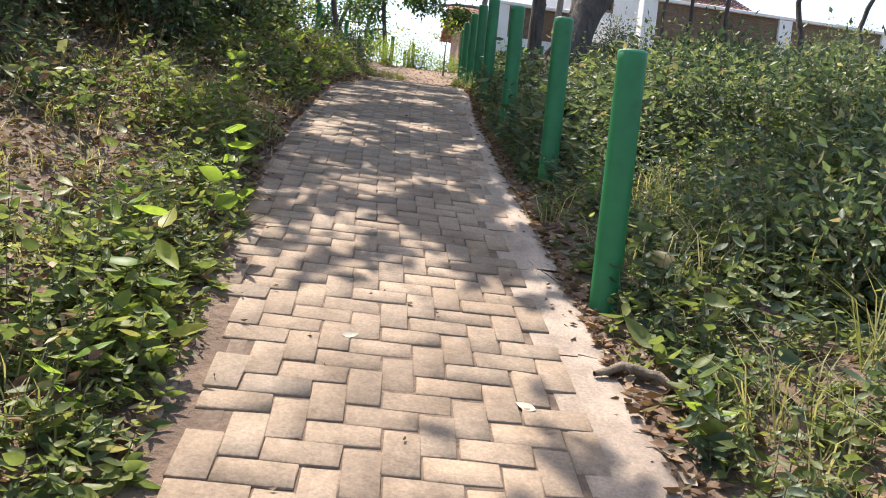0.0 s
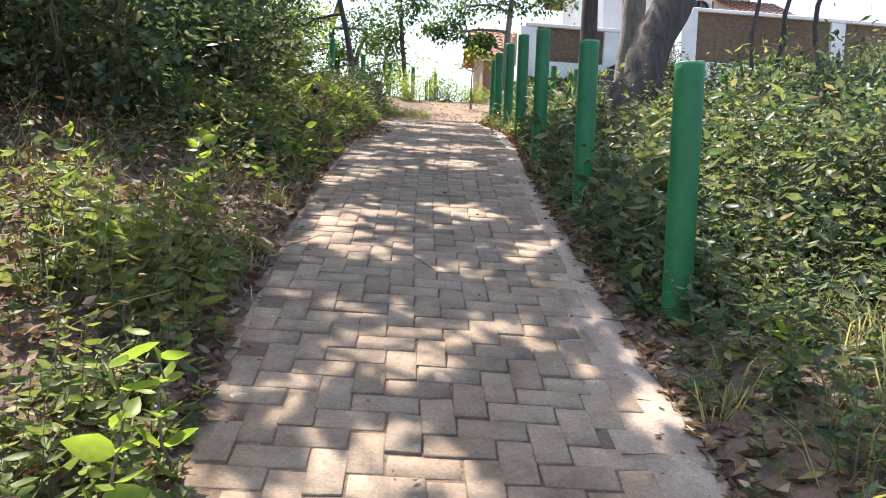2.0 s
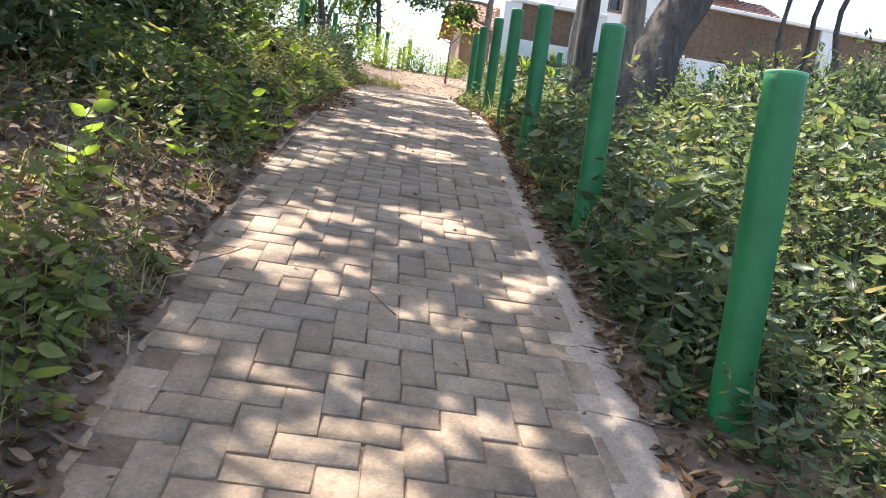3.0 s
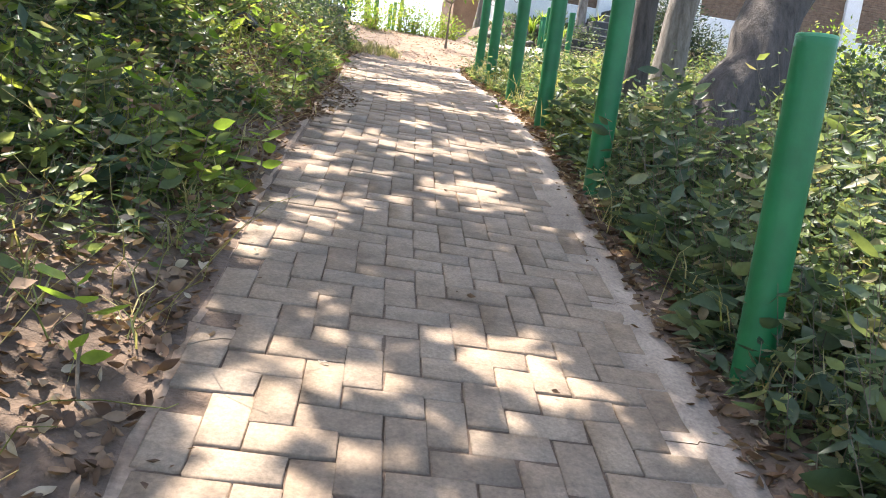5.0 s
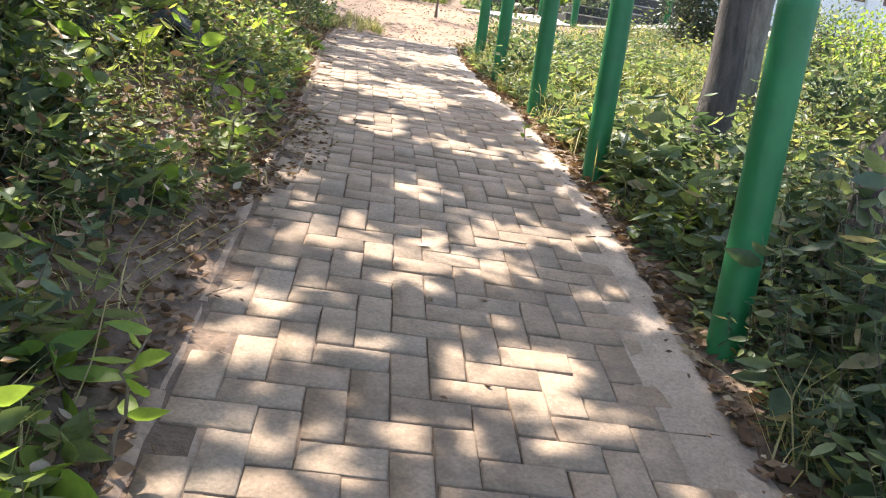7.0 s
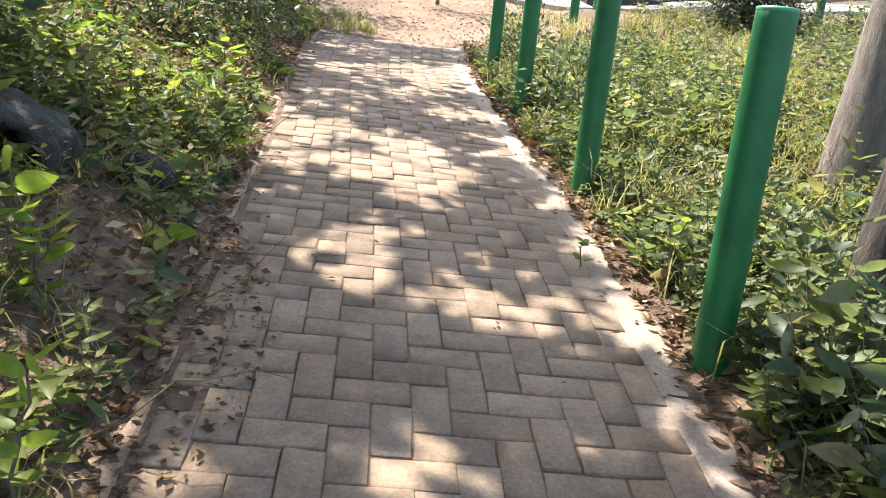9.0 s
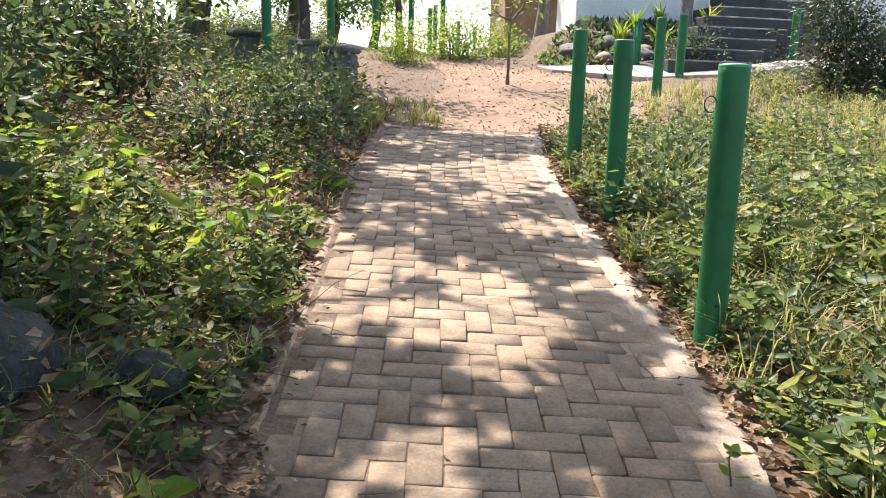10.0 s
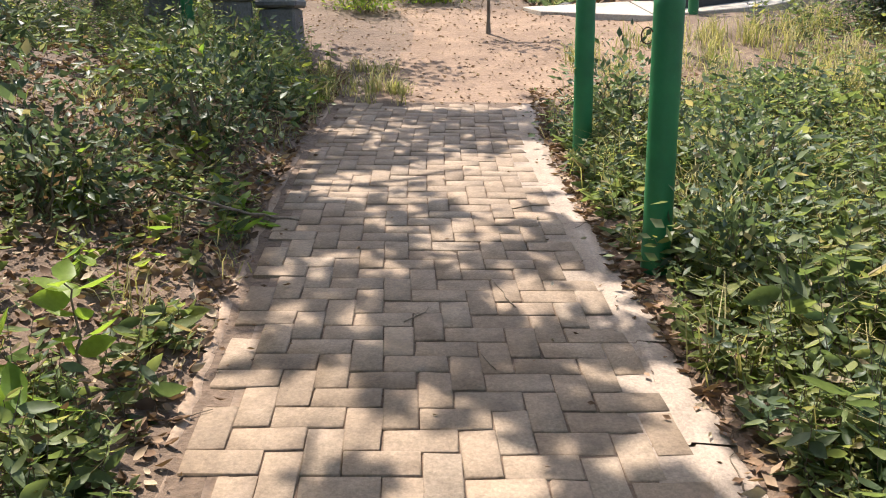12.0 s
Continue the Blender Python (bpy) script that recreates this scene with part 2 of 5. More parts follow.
def leaves(rng, at, length, along, width=0.45, fold=0.12, up=None, full=False):
    """Folded pointed blades: each five corners and four triangles, from its stalk at `at` in the way `along`."""
    n = len(at)
    along = unit(along)
    side = np.cross(along, unit(rng.normal(0, 0.62, (n, 3)) + (np.array([0, 0, 1.0]) if up is None else up)))
    side = unit(side)
    nrm = np.cross(side, along)
    L = np.asarray(length)[:, None] if np.ndim(length) else np.full((n, 1), length)
    W = L * width * rng.uniform(0.75, 1.25, (n, 1)) * 0.5
    mid = at + along * L * 0.5 - nrm * L * fold
    v = np.stack([at, at + along * L * 0.42 + side * W, at + along * L + nrm * L * rng.uniform(-0.25, 0.05, (n, 1)), at + along * L * 0.42 - side * W, mid], 1)
    if full:
        tip = v[:, 2]
        row = lambda t, k, sag: at + (tip - at) * t + side * W * k - nrm * L * fold * sag
        v = np.stack([at, row(0.16, 0.68, 0.2), row(0.42, 1.0, 0.1), row(0.72, 0.66, 0.0), tip, row(0.72, -0.66, 0.0), row(0.42, -1.0, 0.1), row(0.16, -0.68, 0.2), row(0.4, 0.0, 1.0), row(0.75, 0.0, 0.6)], 1)
        tri = np.array([[0, 1, 8], [1, 2, 8], [2, 3, 9], [2, 9, 8], [3, 4, 9], [4, 5, 9], [5, 6, 9], [6, 8, 9], [6, 7, 8], [7, 0, 8]])
        f = (np.arange(n)[:, None, None] * 10 + tri[None]).reshape(-1, 3)
        return v.reshape(-1, 3), f
    tri = np.array([[0, 1, 4], [1, 2, 4], [2, 3, 4], [3, 0, 4]])
    f = (np.arange(n)[:, None, None] * 5 + tri[None]).reshape(-1, 3)
    return v.reshape(-1, 3), f


def blades(rng, at, length, lean, width=0.006):
    """Grass blades bent over at the tip: six corners, four triangles."""
    n = len(at)
    L = np.asarray(length)[:, None]
    lean = np.asarray(lean)
    side = unit(np.cross(lean + 1e-3, np.array([0, 0, 1.0]))) * width
    m1 = at + np.array([0, 0, 1.0]) * L * 0.55 + lean * L * 0.2
    tip = at + np.array([0, 0, 1.0]) * L * 0.8 + lean * L * 0.65
    v = np.stack([at - side, at + side, m1 - side * 0.8, m1 + side * 0.8, tip], 1)
    tri = np.array([[0, 1, 3], [0, 3, 2], [2, 3, 4]])
    f = (np.arange(n)[:, None, None] * 5 + tri[None]).reshape(-1, 3)
    return v.reshape(-1, 3), f


# ---- lie of the land ----
PROFILE = [(-40, -9.0), (-8, -2.1), (0, -0.06), (3.6, 0.85), (5, 1.205), (6, 1.45), (7.3, 1.70), (8.5, 1.94), (10.2, 2.25),
           (12.3, 2.49), (14.7, 2.735), (17.5, 3.02), (19.5, 3.46), (22, 3.88), (25, 4.05), (33, 4.1), (60, -3), (110, -14), (4000, -14)]
RIGHT = [(-10, 1.9), (0, 0.85), (2.3, 0.68), (3, 0.60), (4.4, 0.45), (6.1, 0.33), (7.1, 0.27), (8.3, 0.27), (10, 0.25), (11.1, 0.21), (12.5, 0.13), (13.9, 0.04), (15.5, -0.02), (17.8, 0.1)]
LEFT = [(-10, 0.35), (0, -0.55), (2.1, -0.72), (3, -0.82), (4.6, -1.03), (5.7, -1.12), (6.6, -1.16), (7.7, -1.25), (9.7, -1.27), (12.1, -1.36), (14.5, -1.56), (16.6, -1.6), (17.8, -1.5)]
KY = np.arange(-40, 60.01, 0.25)


def smoothed(table):
    raw = np.interp(np.arange(-42, 62.01, 0.25), [p[0] for p in table], [p[1] for p in table])
    k = np.exp(-0.5 * (np.arange(-8, 9) / 2.6) ** 2)
    return np.convolve(raw, k / k.sum(), "valid")


PROF_S, RIGHT_S, LEFT_S = smoothed(PROFILE), smoothed(RIGHT), smoothed(LEFT)
FARY, FARZ = [p[0] for p in PROFILE], [p[1] for p in PROFILE]


def edge_r(y):
    return np.interp(y, KY, RIGHT_S)


def edge_l(y):
    return np.interp(y, KY, LEFT_S)


def profile(y):
    y = np.asarray(y, float)
    return np.where(y < 58, np.interp(y, KY, PROF_S), np.interp(y, FARY, FARZ))


WALL_A = radians(12)
WALL_C, WALL_D, WALL_N = np.array([1.15, 22.6]), np.array([math.cos(WALL_A), math.sin(WALL_A)]), np.array([-math.sin(WALL_A), math.cos(WALL_A)])


def land(x, y):
    """Height of the ground: the path's surface between its edges, a bank on one side, the building's terrace."""
    x, y = np.asarray(x, float), np.asarray(y, float)
    xl, xr = edge_l(y), edge_r(y)
    z = profile(y) - 0.03 * (np.clip(x, xl, xr) - (xl + xr) / 2)
    dl, dr = np.maximum(0, xl - x), np.maximum(0, x - xr)
    fade = np.clip((21.5 - y) / 6, 0.2, 1)
    z = z + 0.34 * 3.2 * (1 - np.exp(-dl / 3.2)) * fade + 0.05 * np.minimum(dr, 8)
    off = np.minimum(dl + dr, 0.4) / 0.4
    z = z + off * (0.035 * np.sin(3.1 * x + 1.3 * y) + 0.03 * np.sin(2.3 * y - 1.7 * x) + 0.02 * np.sin(7.3 * x) * np.sin(6.1 * y))
    dx, dy = x - WALL_C[0], y - WALL_C[1]
    s, o = dx * WALL_D[0] + dy * WALL_D[1], dx * WALL_N[0] + dy * WALL_N[1]
    t = np.clip((o + 1.5) / 1.1, 0, 1) * np.clip((s + 0.9) / 0.8, 0, 1) * np.clip((14 - s) / 2, 0, 1) * np.clip((9 - o) / 2, 0, 1)
    t = t * t * (3 - 2 * t)
    return z * (1 - t) + np.maximum(z, 4.42) * t


def on_land(x, y, dz=0.0):
    return (float(x), float(y), float(land(x, y)) + dz)


gx = np.concatenate([[-3000, -800, -250, -90, -45, -28, -20, -16], np.arange(-13, -3, 0.5), np.arange(-3, 2.5, 0.1), np.arange(2.5, 16, 0.5), [18, 22, 30, 48, 90, 250, 800, 3000]])
gy = np.concatenate([[-600, -150, -60], np.arange(-40, -4, 2.0), np.arange(-4, 26, 0.25), np.arange(26, 60, 1.5), [62, 75, 90, 110, 180, 400, 1000, 4000]])
GX, GY = np.meshgrid(gx, gy)
GZ = land(GX, GY)
inside = (GX > edge_l(GY) + 0.02) & (GX < edge_r(GY) - 0.02) & (GY > -6) & (GY < 17.0)
GZ = GZ - np.where(inside, 0.007, 0)
nx, ny = len(gx), len(gy)
ii, jj = np.meshgrid(np.arange(ny - 1), np.arange(nx - 1), indexing="ij")
q = np.stack([ii * nx + jj, ii * nx + jj + 1, (ii + 1) * nx + jj + 1, (ii + 1) * nx + jj], -1).reshape(-1, 4)
ground_me = as_mesh("ground", np.stack([GX, GY, GZ], -1).reshape(-1, 3), q, M_SOIL, True)
ground_me.materials.append(M_DUST)
fy, fx = GY[:-1, :-1].ravel() + 0.12, GX[:-1, :-1].ravel() + 0.05
wob = 0.5 * np.sin(1.7 * fy) + 0.35 * np.sin(2.9 * fx)
ground_me.polygons.foreach_set("material_index", ((fy > 17.0 + 0.15 * wob) & (fy < 21.3 + 0.2 * wob) & (fx > -1.15 + 0.4 * wob) & (fx < 1.7 + 0.3 * wob)).astype(np.int32))
ground = tagged(new("ground", ground_me), "brown hillside soil with a bare dry patch above the path", "ground", kind="structure")

# ---- paved path: cement edges here, the bricks at the end of the file ----
pavement = tagged(new("pavement"), "sloping footpath of pinkish herringbone paving bricks with cement edges", "path", kind="structure")


def edge_strip(side, width, margin, rng, y0, y1):
    """A poured cement margin in lengths, with cracks between them and a ragged outer edge."""
    pieces, y = [], y0
    while y < y1:
        ln = rng.uniform(0.35, 1.2)
        ys = np.linspace(y, min(y + ln - rng.uniform(0.003, 0.009), y1), 9)
        e = edge_r(ys) if side > 0 else edge_l(ys)
        outer = e + rng.normal(0, 0.012, 9)
        inner = e - side * width
        lip = e - side * margin + rng.normal(0, 0.004, 9)
        zi, zo = land(inner, ys) + 0.001, land(e, ys) + 0.001 + rng.normal(0, 0.0035)
        rows = [np.stack([inner, ys, zi - 0.03], -1), np.stack([inner + side * 0.002, ys, zi - 0.006], -1), np.stack([lip, ys, zi - 0.007], -1), np.stack([lip + side * 0.003, ys, zi + 0.001], -1),
                np.stack([outer - side * 0.012, ys, zo], -1), np.stack([outer, ys, zo - 0.012], -1), np.stack([outer + side * 0.01, ys, zo - 0.09], -1)]
        grid = np.stack(rows, 1)
        v = grid.reshape(-1, 3)
        a, b = np.meshgrid(np.arange(8), np.arange(6), indexing="ij")
        f = np.stack([a * 7 + b, a * 7 + b + 1, (a + 1) * 7 + b + 1, (a + 1) * 7 + b], -1).reshape(-1, 4)
        if side > 0:
            f = f[:, ::-1]
        pieces.append((v, f))
        y += ln
    return joined(pieces)


rng = np.random.default_rng(5)
v, f = edge_strip(1, 0.26, 0.12, rng, -1.0, 16.95)
part("cement_edge", as_mesh("cement_edge", v, f, M_CEMENT), M_CEMENT, pavement, "cracked cement margin")
v, f = edge_strip(-1, 0.2, 0.05, rng, -1.0, 16.8)
part("cement_edge", as_mesh("cement_edge", v, f, M_SOILED), M_SOILED, pavement, "cement margin under trodden soil")

# ---- green posts ----


def bollard(place, tall, group, lean=(0, 0), hook=False, label="round green painted post with a flat cap, beside the path"):
    ob = thing("bollard", place, label, "bollard", group)
    rng = np.random.default_rng(int(abs(place[0] * 97 + place[1] * 131)))
    bm = bmesh.new()
    prof = [(0.058, -0.25), (0.0575, 0.0), (0.0565, 0.3), (0.057, 0.6), (0.0565, tall - 0.03), (0.0565, tall - 0.006), (0.054, tall - 0.003)]
    rings = []
    for r, z in prof:
        rings.append([bm.verts.new((r * math.cos(a) * (1 + rng.normal(0, 0.006)) + lean[0] * z, r * math.sin(a) * (1 + rng.normal(0, 0.006)) + lean[1] * z, z)) for a in np.linspace(0, 2 * np.pi, 24, endpoint=False)])
    for a, b in zip(rings, rings[1:]):
        for i in range(24):
            bm.faces.new((a[i], a[(i + 1) % 24], b[(i + 1) % 24], b[i]))
    part("post", bm, M_GREEN, ob, smooth=True)
    bm = bmesh.new()
    rings = []
    for r, z in [(0.0567, tall - 0.007), (0.0572, tall - 0.002), (0.0555, tall + 0.003), (0.035, tall + 0.006)]:
        rings.append([bm.verts.new((r * math.cos(a) + lean[0] * z, r * math.sin(a) + lean[1] * z, z)) for a in np.linspace(0, 2 * np.pi, 24, endpoint=False)])
    for a, b in zip(rings, rings[1:]):
        for i in range(24):
            bm.faces.new((a[i], a[(i + 1) % 24], b[(i + 1) % 24], b[i]))
    bm.faces.new(rings[-1])
    part("cap", bm, M_SUNLIT_CAP, ob, "green cap with sunlit paleness put into its colour", smooth=True)
    if hook:
        th = np.linspace(0.4, 5.4, 12)
        pts = np.stack([-0.058 - 0.02 + 0.022 * np.cos(th), np.full(12, -0.01), tall - 0.14 + 0.03 * np.sin(th)], -1)
        v, f = tube(pts, np.full(12, 0.003), 6)
        part("wire_hook", as_mesh("wire_hook", v, f, M_IRON, True), M_IRON, ob, "thin rusty wire loop")
    return ob


ROW = [(0.662, 3.25, 0.715, 1.018), (0.618, 5.01, 1.168, 1.008), (0.460, 6.62, 1.52, 1.028), (0.355, 8.50, 1.957, 1.02),
       (0.306, 10.22, 2.235, 1.027), (0.252, 11.857, 2.45, 1.013), (0.185, 13.665, 2.74, 0.917), (0.167, 15.43, 2.92, 0.923)]
for i, (x, y, z, h) in enumerate(ROW):
    gz = float(land(x, y))
    bollard((x, y, min(z, gz)), z + h - min(z, gz), "posts along the path", hook=i in (5, 6))
for x, y, top in ((1.44, 18.3, 4.22), (2.11, 20.0, 4.43), (1.70, 20.9, 4.34), (4.08, 21.3, 4.68), (5.2, 19.6, 4.5)):
    gz = float(land(x, y))
    bollard((x, y, gz), top - gz, "posts by the steps", label="green painted post beside the concrete walk to the steps")
for x, y, z in ((-3.02, 18.3, 4.62), (-2.77, 21.2, 4.8), (-2.38, 23.6, 5.0), (-1.89, 25.6, 5.19), (-1.67, 29.0, 5.28), (-1.59, 30.0, 5.46), (-1.32, 27.5, 5.33), (-1.05, 34.0, 5.41), (-0.54, 37.0, 5.49)):
    gz = float(land(x, y))
    bollard((x, y, min(gz, z - 0.95)), z - min(gz, z - 0.95), "posts along the far edge", label="green painted post on the far grassy edge")

# ---- walled house at the top ----


def wall_place(s, o, z):
    p = WALL_C + WALL_D * s + WALL_N * o
    return (float(p[0]), float(p[1]), z)


def tiled_slope(bm, corner, along, down, n_along, n_down):
    """Rows of half-round tiles laid on a slope, each lapping over the next one down."""
    corner, along, down = Vector(corner), Vector(along), Vector(down)
    nrm = along.cross(down).normalized()
    if nrm.z < 0:
        nrm = -nrm
    for i in range(n_along):
        for j in range(n_down):
            o = corner + along * (i / n_along) + down * (j / n_down)
            a, d = along / n_along, down / n_down * 1.12
            ring = []
            for k in range(5):
                t = k / 4
                h = nrm * (0.055 * math.sin(math.pi * t))
                ring.append((bm.verts.new(o + a * t + h + nrm * 0.012), bm.verts.new(o + a * t + d + h + nrm * 0.035)))
            for p, r in zip(ring, ring[1:]):
                bm.faces.new((p[0], r[0], r[1], p[1]))


def gable(x, thick, y0, ym, y1, z0, z1):
    bm = bmesh.new()
    a = [bm.verts.new((x, y, z)) for y, z in ((y0, z0), (y1, z0), (ym, z1))]
    c = [bm.verts.new((x + thick, y, z)) for y, z in ((y0, z0), (y1, z0), (ym, z1))]
    bm.faces.new(a)
    bm.faces.new(c[::-1])
    for k in range(3):
        bm.faces.new((a[k], c[k], c[(k + 1) % 3], a[(k + 1) % 3]))
    return bm


compound = thing("garden_wall", wall_place(0, 0, 0), "white plastered garden wall with brown woven panels and square pillars", "wall", turn=WALL_A)
tagged(compound, kind="structure")
TOPL, TOPR = 5.85, 6.55
DADO = [(0.0, 2.35, 4.3, 5.02, TOPL), (4.45, 12.2, 4.3, 5.28, TOPR)]
for s0, s1, zb, zd, zt in DADO:
    part("dado", box(bmesh.new(), (s0 + 0.16, -0.08, zb), (s1 - 0.16, 0.14, zd), 0.012), M_WHITE, compound, "white plastered dado")
    part("coping", box(bmesh.new(), (s0 - 0.08, -0.16, zt), (s1 + 0.08, 0.2, zt + 0.09), 0.012), M_WHITE, compound, "white plastered coping")
posts = [0.0, 2.2, 4.3, 8.6, 12.1]
for s in posts:
    zt = TOPL if s < 3 else TOPR
    part("pillar", box(bmesh.new(), (s - 0.19, -0.14, 4.15), (s + 0.24, 0.22, zt), 0.015), M_WHITE, compound, "white plastered pillar")
for s0, s1 in ((0.24, 2.01), (4.54, 8.41), (8.84, 11.91)):
    zd, zt = (5.02, TOPL) if s0 < 3 else (5.28, TOPR)
    bm = bmesh.new()
    n = int((zt - zd) / 0.055)
    rngp = np.random.default_rng(int(s0 * 10) + 3)
    for i in range(n):
        z = zd + (zt - zd) * i / n
        cuts = np.sort(rngp.uniform(s0, s1, 3))
        for a, b in zip([s0, *cuts], [*cuts, s1]):
            box(bm, (a + 0.002, -0.05 - rngp.uniform(0, 0.012), z + 0.003), (b - 0.002, 0.06, z + (zt - zd) / n - 0.003))
    part("woven_panel", bm, M_PANEL, compound, "brown woven cane panel")
# the return of the wall on the hut side
part("side_dado", box(bmesh.new(), (-0.02, 0.24, 4.2), (0.18, 1.4, 5.02), 0.012), M_WHITE, compound, "white plastered dado")
bm = bmesh.new()
for i in range(15):
    z = 5.03 + 0.055 * i
    box(bm, (0.02, 0.24, z), (0.14, 1.4, z + 0.05))
part("side_panel", bm, M_PANEL, compound, "brown woven cane panel")

house = thing("house", wall_place(6.5, 5.5, 4.4), "white two-storey house with red tile roof behind the garden wall", "house", turn=WALL_A)
W, H = 5.2, 4.4
for lo, hi in (((-2.4, 0, 0), (-1.75, 0.22, H)), ((-0.95, 0, 0), (0.55, 0.22, H)), ((1.45, 0, 0), (W - 2.4, 0.22, H)), ((-1.75, 0, 3.9), (-0.95, 0.22, H)), ((0.55, 0, 3.9), (1.45, 0.22, H)), ((-1.75, 0, 0), (-0.95, 0.22, 2.9)), ((0.55, 0, 0), (1.45, 0.22, 2.9)), ((-2.4, 0.22, 0), (-2.18, 4.2, H)), ((W - 2.62, 0.22, 0), (W - 2.4, 4.2, H)), ((-2.18, 4.0, 0), (W - 2.62, 4.2, H))):
    part("wall", box(bmesh.new(), lo, hi), M_WHITE, house)
for a in (-1.75, 0.55):
    wide = 0.8 if a < 0 else 0.9
    bm = bmesh.new()
    for lo, hi in (((a, -0.05, 2.87), (a + wide, 0.1, 2.95)), ((a, -0.03, 2.95), (a + 0.06, 0.1, 3.9)), ((a + wide - 0.06, -0.03, 2.95), (a + wide, 0.1, 3.9)), ((a + wide / 2 - 0.02, -0.02, 2.95), (a + wide / 2 + 0.02, 0.08, 3.87))):
        box(bm, lo, hi, 0.006)
    win = part("window", bm, M_PANEL, house, "dark wooden window frame")
    part("pane", box(bmesh.new(), (a + 0.05, 0.09, 2.94), (a + wide - 0.05, 0.1, 3.89)), M_GLASS, win, "dark glass pane")
    bm = bmesh.new()
    cx, r = a + wide / 2, wide / 2 - 0.06
    lo_ring, hi_ring = [], []
    for k in range(13):
        th = math.pi * k / 12
        px, pz = cx - r * math.cos(th), 3.9 - r + r * math.sin(th)
        for ring, yy in ((lo_ring, -0.02), (hi_ring, 0.08)):
            ring.append((bm.verts.new((px, yy, pz)), bm.verts.new((px, yy, 3.9))))
    for ring in (lo_ring, hi_ring):
        for p, w in zip(ring, ring[1:]):
            bm.faces.new((p[0], w[0], w[1], p[1]))
    for p, w, p2, w2 in zip(lo_ring, lo_ring[1:], hi_ring, hi_ring[1:]):
        bm.faces.new((p[0], p2[0], w2[0], w[0]))
    part("arch", bm, M_WHITE, win, "white plastered arch head")
bm = bmesh.new()
tiled_slope(bm, (-3.0, 2.1, H + 1.45), (W + 1.2, 0, 0), (0, -2.75, -1.5), 26, 12)
tiled_slope(bm, (-3.0, 2.1, H + 1.45), (W + 1.2, 0, 0), (0, 2.75, -1.5), 26, 12)
part("roof", bm, M_TILE, house, "red clay tile roof")
bm = bmesh.new()
for y0, y1 in ((-0.6, 2.1), (2.1, 4.8)):
    z0, z1 = (H - 0.02, H + 1.4) if y0 < 0 else (H + 1.4, H - 0.02)
    vs = [bm.verts.new(c) for c in ((-2.95, y0, z0), (W - 1.85, y0, z0), (W - 1.85, y1, z1), (-2.95, y1, z1), (-2.95, y0, z0 - 0.09), (W - 1.85, y0, z0 - 0.09), (W - 1.85, y1, z1 - 0.09), (-2.95, y1, z1 - 0.09))]
    for fc in ((0, 1, 2, 3), (7, 6, 5, 4), (0, 4, 5, 1), (1, 5, 6, 2), (2, 6, 7, 3), (3, 7, 4, 0)):
        bm.faces.new([vs[i] for i in fc])
part("gable", gable(-2.4, 0.2, 0.0, 2.1, 4.2, H, H + 1.1), M_WHITE, house)
part("gable", gable(W - 2.6, 0.2, 0.0, 2.1, 4.2, H, H + 1.1), M_WHITE, house)
part("eaves_board", bm, M_TWIG, house, "brown eaves boarding")

bm = bmesh.new()
tiled_slope(bm, (1.5, 0.05, 3.95), (2.2, 0, 0), (0, -1.5, -0.75), 10, 7)
part("porch_roof", bm, M_TILE, house, "red clay tile porch roof")
part("porch_post", box(bmesh.new(), (1.6, -1.35, 0), (1.75, -1.2, 3.25), 0.01), M_WHITE, house)
part("porch_post", box(bmesh.new(), (3.45, -1.35, 0), (3.6, -1.2, 3.25), 0.01), M_WHITE, house)

hut = thing("hut", (1.4, 31.4, 3.72), "small brown hut with a red clay tile roof beyond the plateau", "hut", turn=radians(8))
for lo, hi in (((-1.2, 0, 0), (1.6, 0.15, 2.8)), ((-1.2, 0.15, 0), (-1.05, 2.4, 2.8)), ((1.45, 0.15, 0), (1.6, 2.4, 2.8)), ((-1.05, 2.25, 0), (1.45, 2.4, 2.8))):
    part("wall", box(bmesh.new(), lo, hi), M_HUT, hut)
bm = bmesh.new()
tiled_slope(bm, (-1.6, 1.2, 3.9), (3.6, 0, 0), (0, -1.75, -1.15), 16, 8)
tiled_slope(bm, (-1.6, 1.2, 3.9), (3.6, 0, 0), (0, 1.75, -1.15), 16, 8)
part("gable", gable(-1.2, 0.15, 0.0, 1.2, 2.4, 2.8, 3.55), M_HUT, hut)
part("gable", gable(1.45, 0.15, 0.0, 1.2, 2.4, 2.8, 3.55), M_HUT, hut)
part("roof", bm, M_TILE, hut, "weathered red clay tile roof")

steps = thing("stairs", wall_place(3.27, -2.45, 3.68), "concrete steps coloured dark for shade, pale worn edges, below gate", "stairs", turn=WALL_A)
rng = np.random.default_rng(8)
for i in range(8):
    w0, w1 = -2.9 + 0.29 * i, -1.65 + 0.36 * i
    z0, z1, y0 = -0.4, 0.182 * (i + 1), 0.30 * i
    st = part("step", box(bmesh.new(), (w0, y0, z0), (w1, min(2.75, y0 + 1.2), z1), 0.012), M_STAIR, steps)
    part("nosing", box(bmesh.new(), (w0 + 0.03, y0 - 0.004, z1 - 0.018), (w1 - 0.02, y0 + 0.05, z1 + 0.004), 0.004), M_NOSE, st, "pale worn edge")
landing = tagged(new("gate_landing", None), "pale concrete sill between the gate pillars", "sill", kind="structure")
landing.location, landing.rotation_euler = wall_place(3.3, 0.4, 4.99), (0, 0, WALL_A)
part("slab", box(bmesh.new(), (-0.98, 0, -0.6), (0.98, 1.4, 0.2), 0.012), M_WALK, landing)
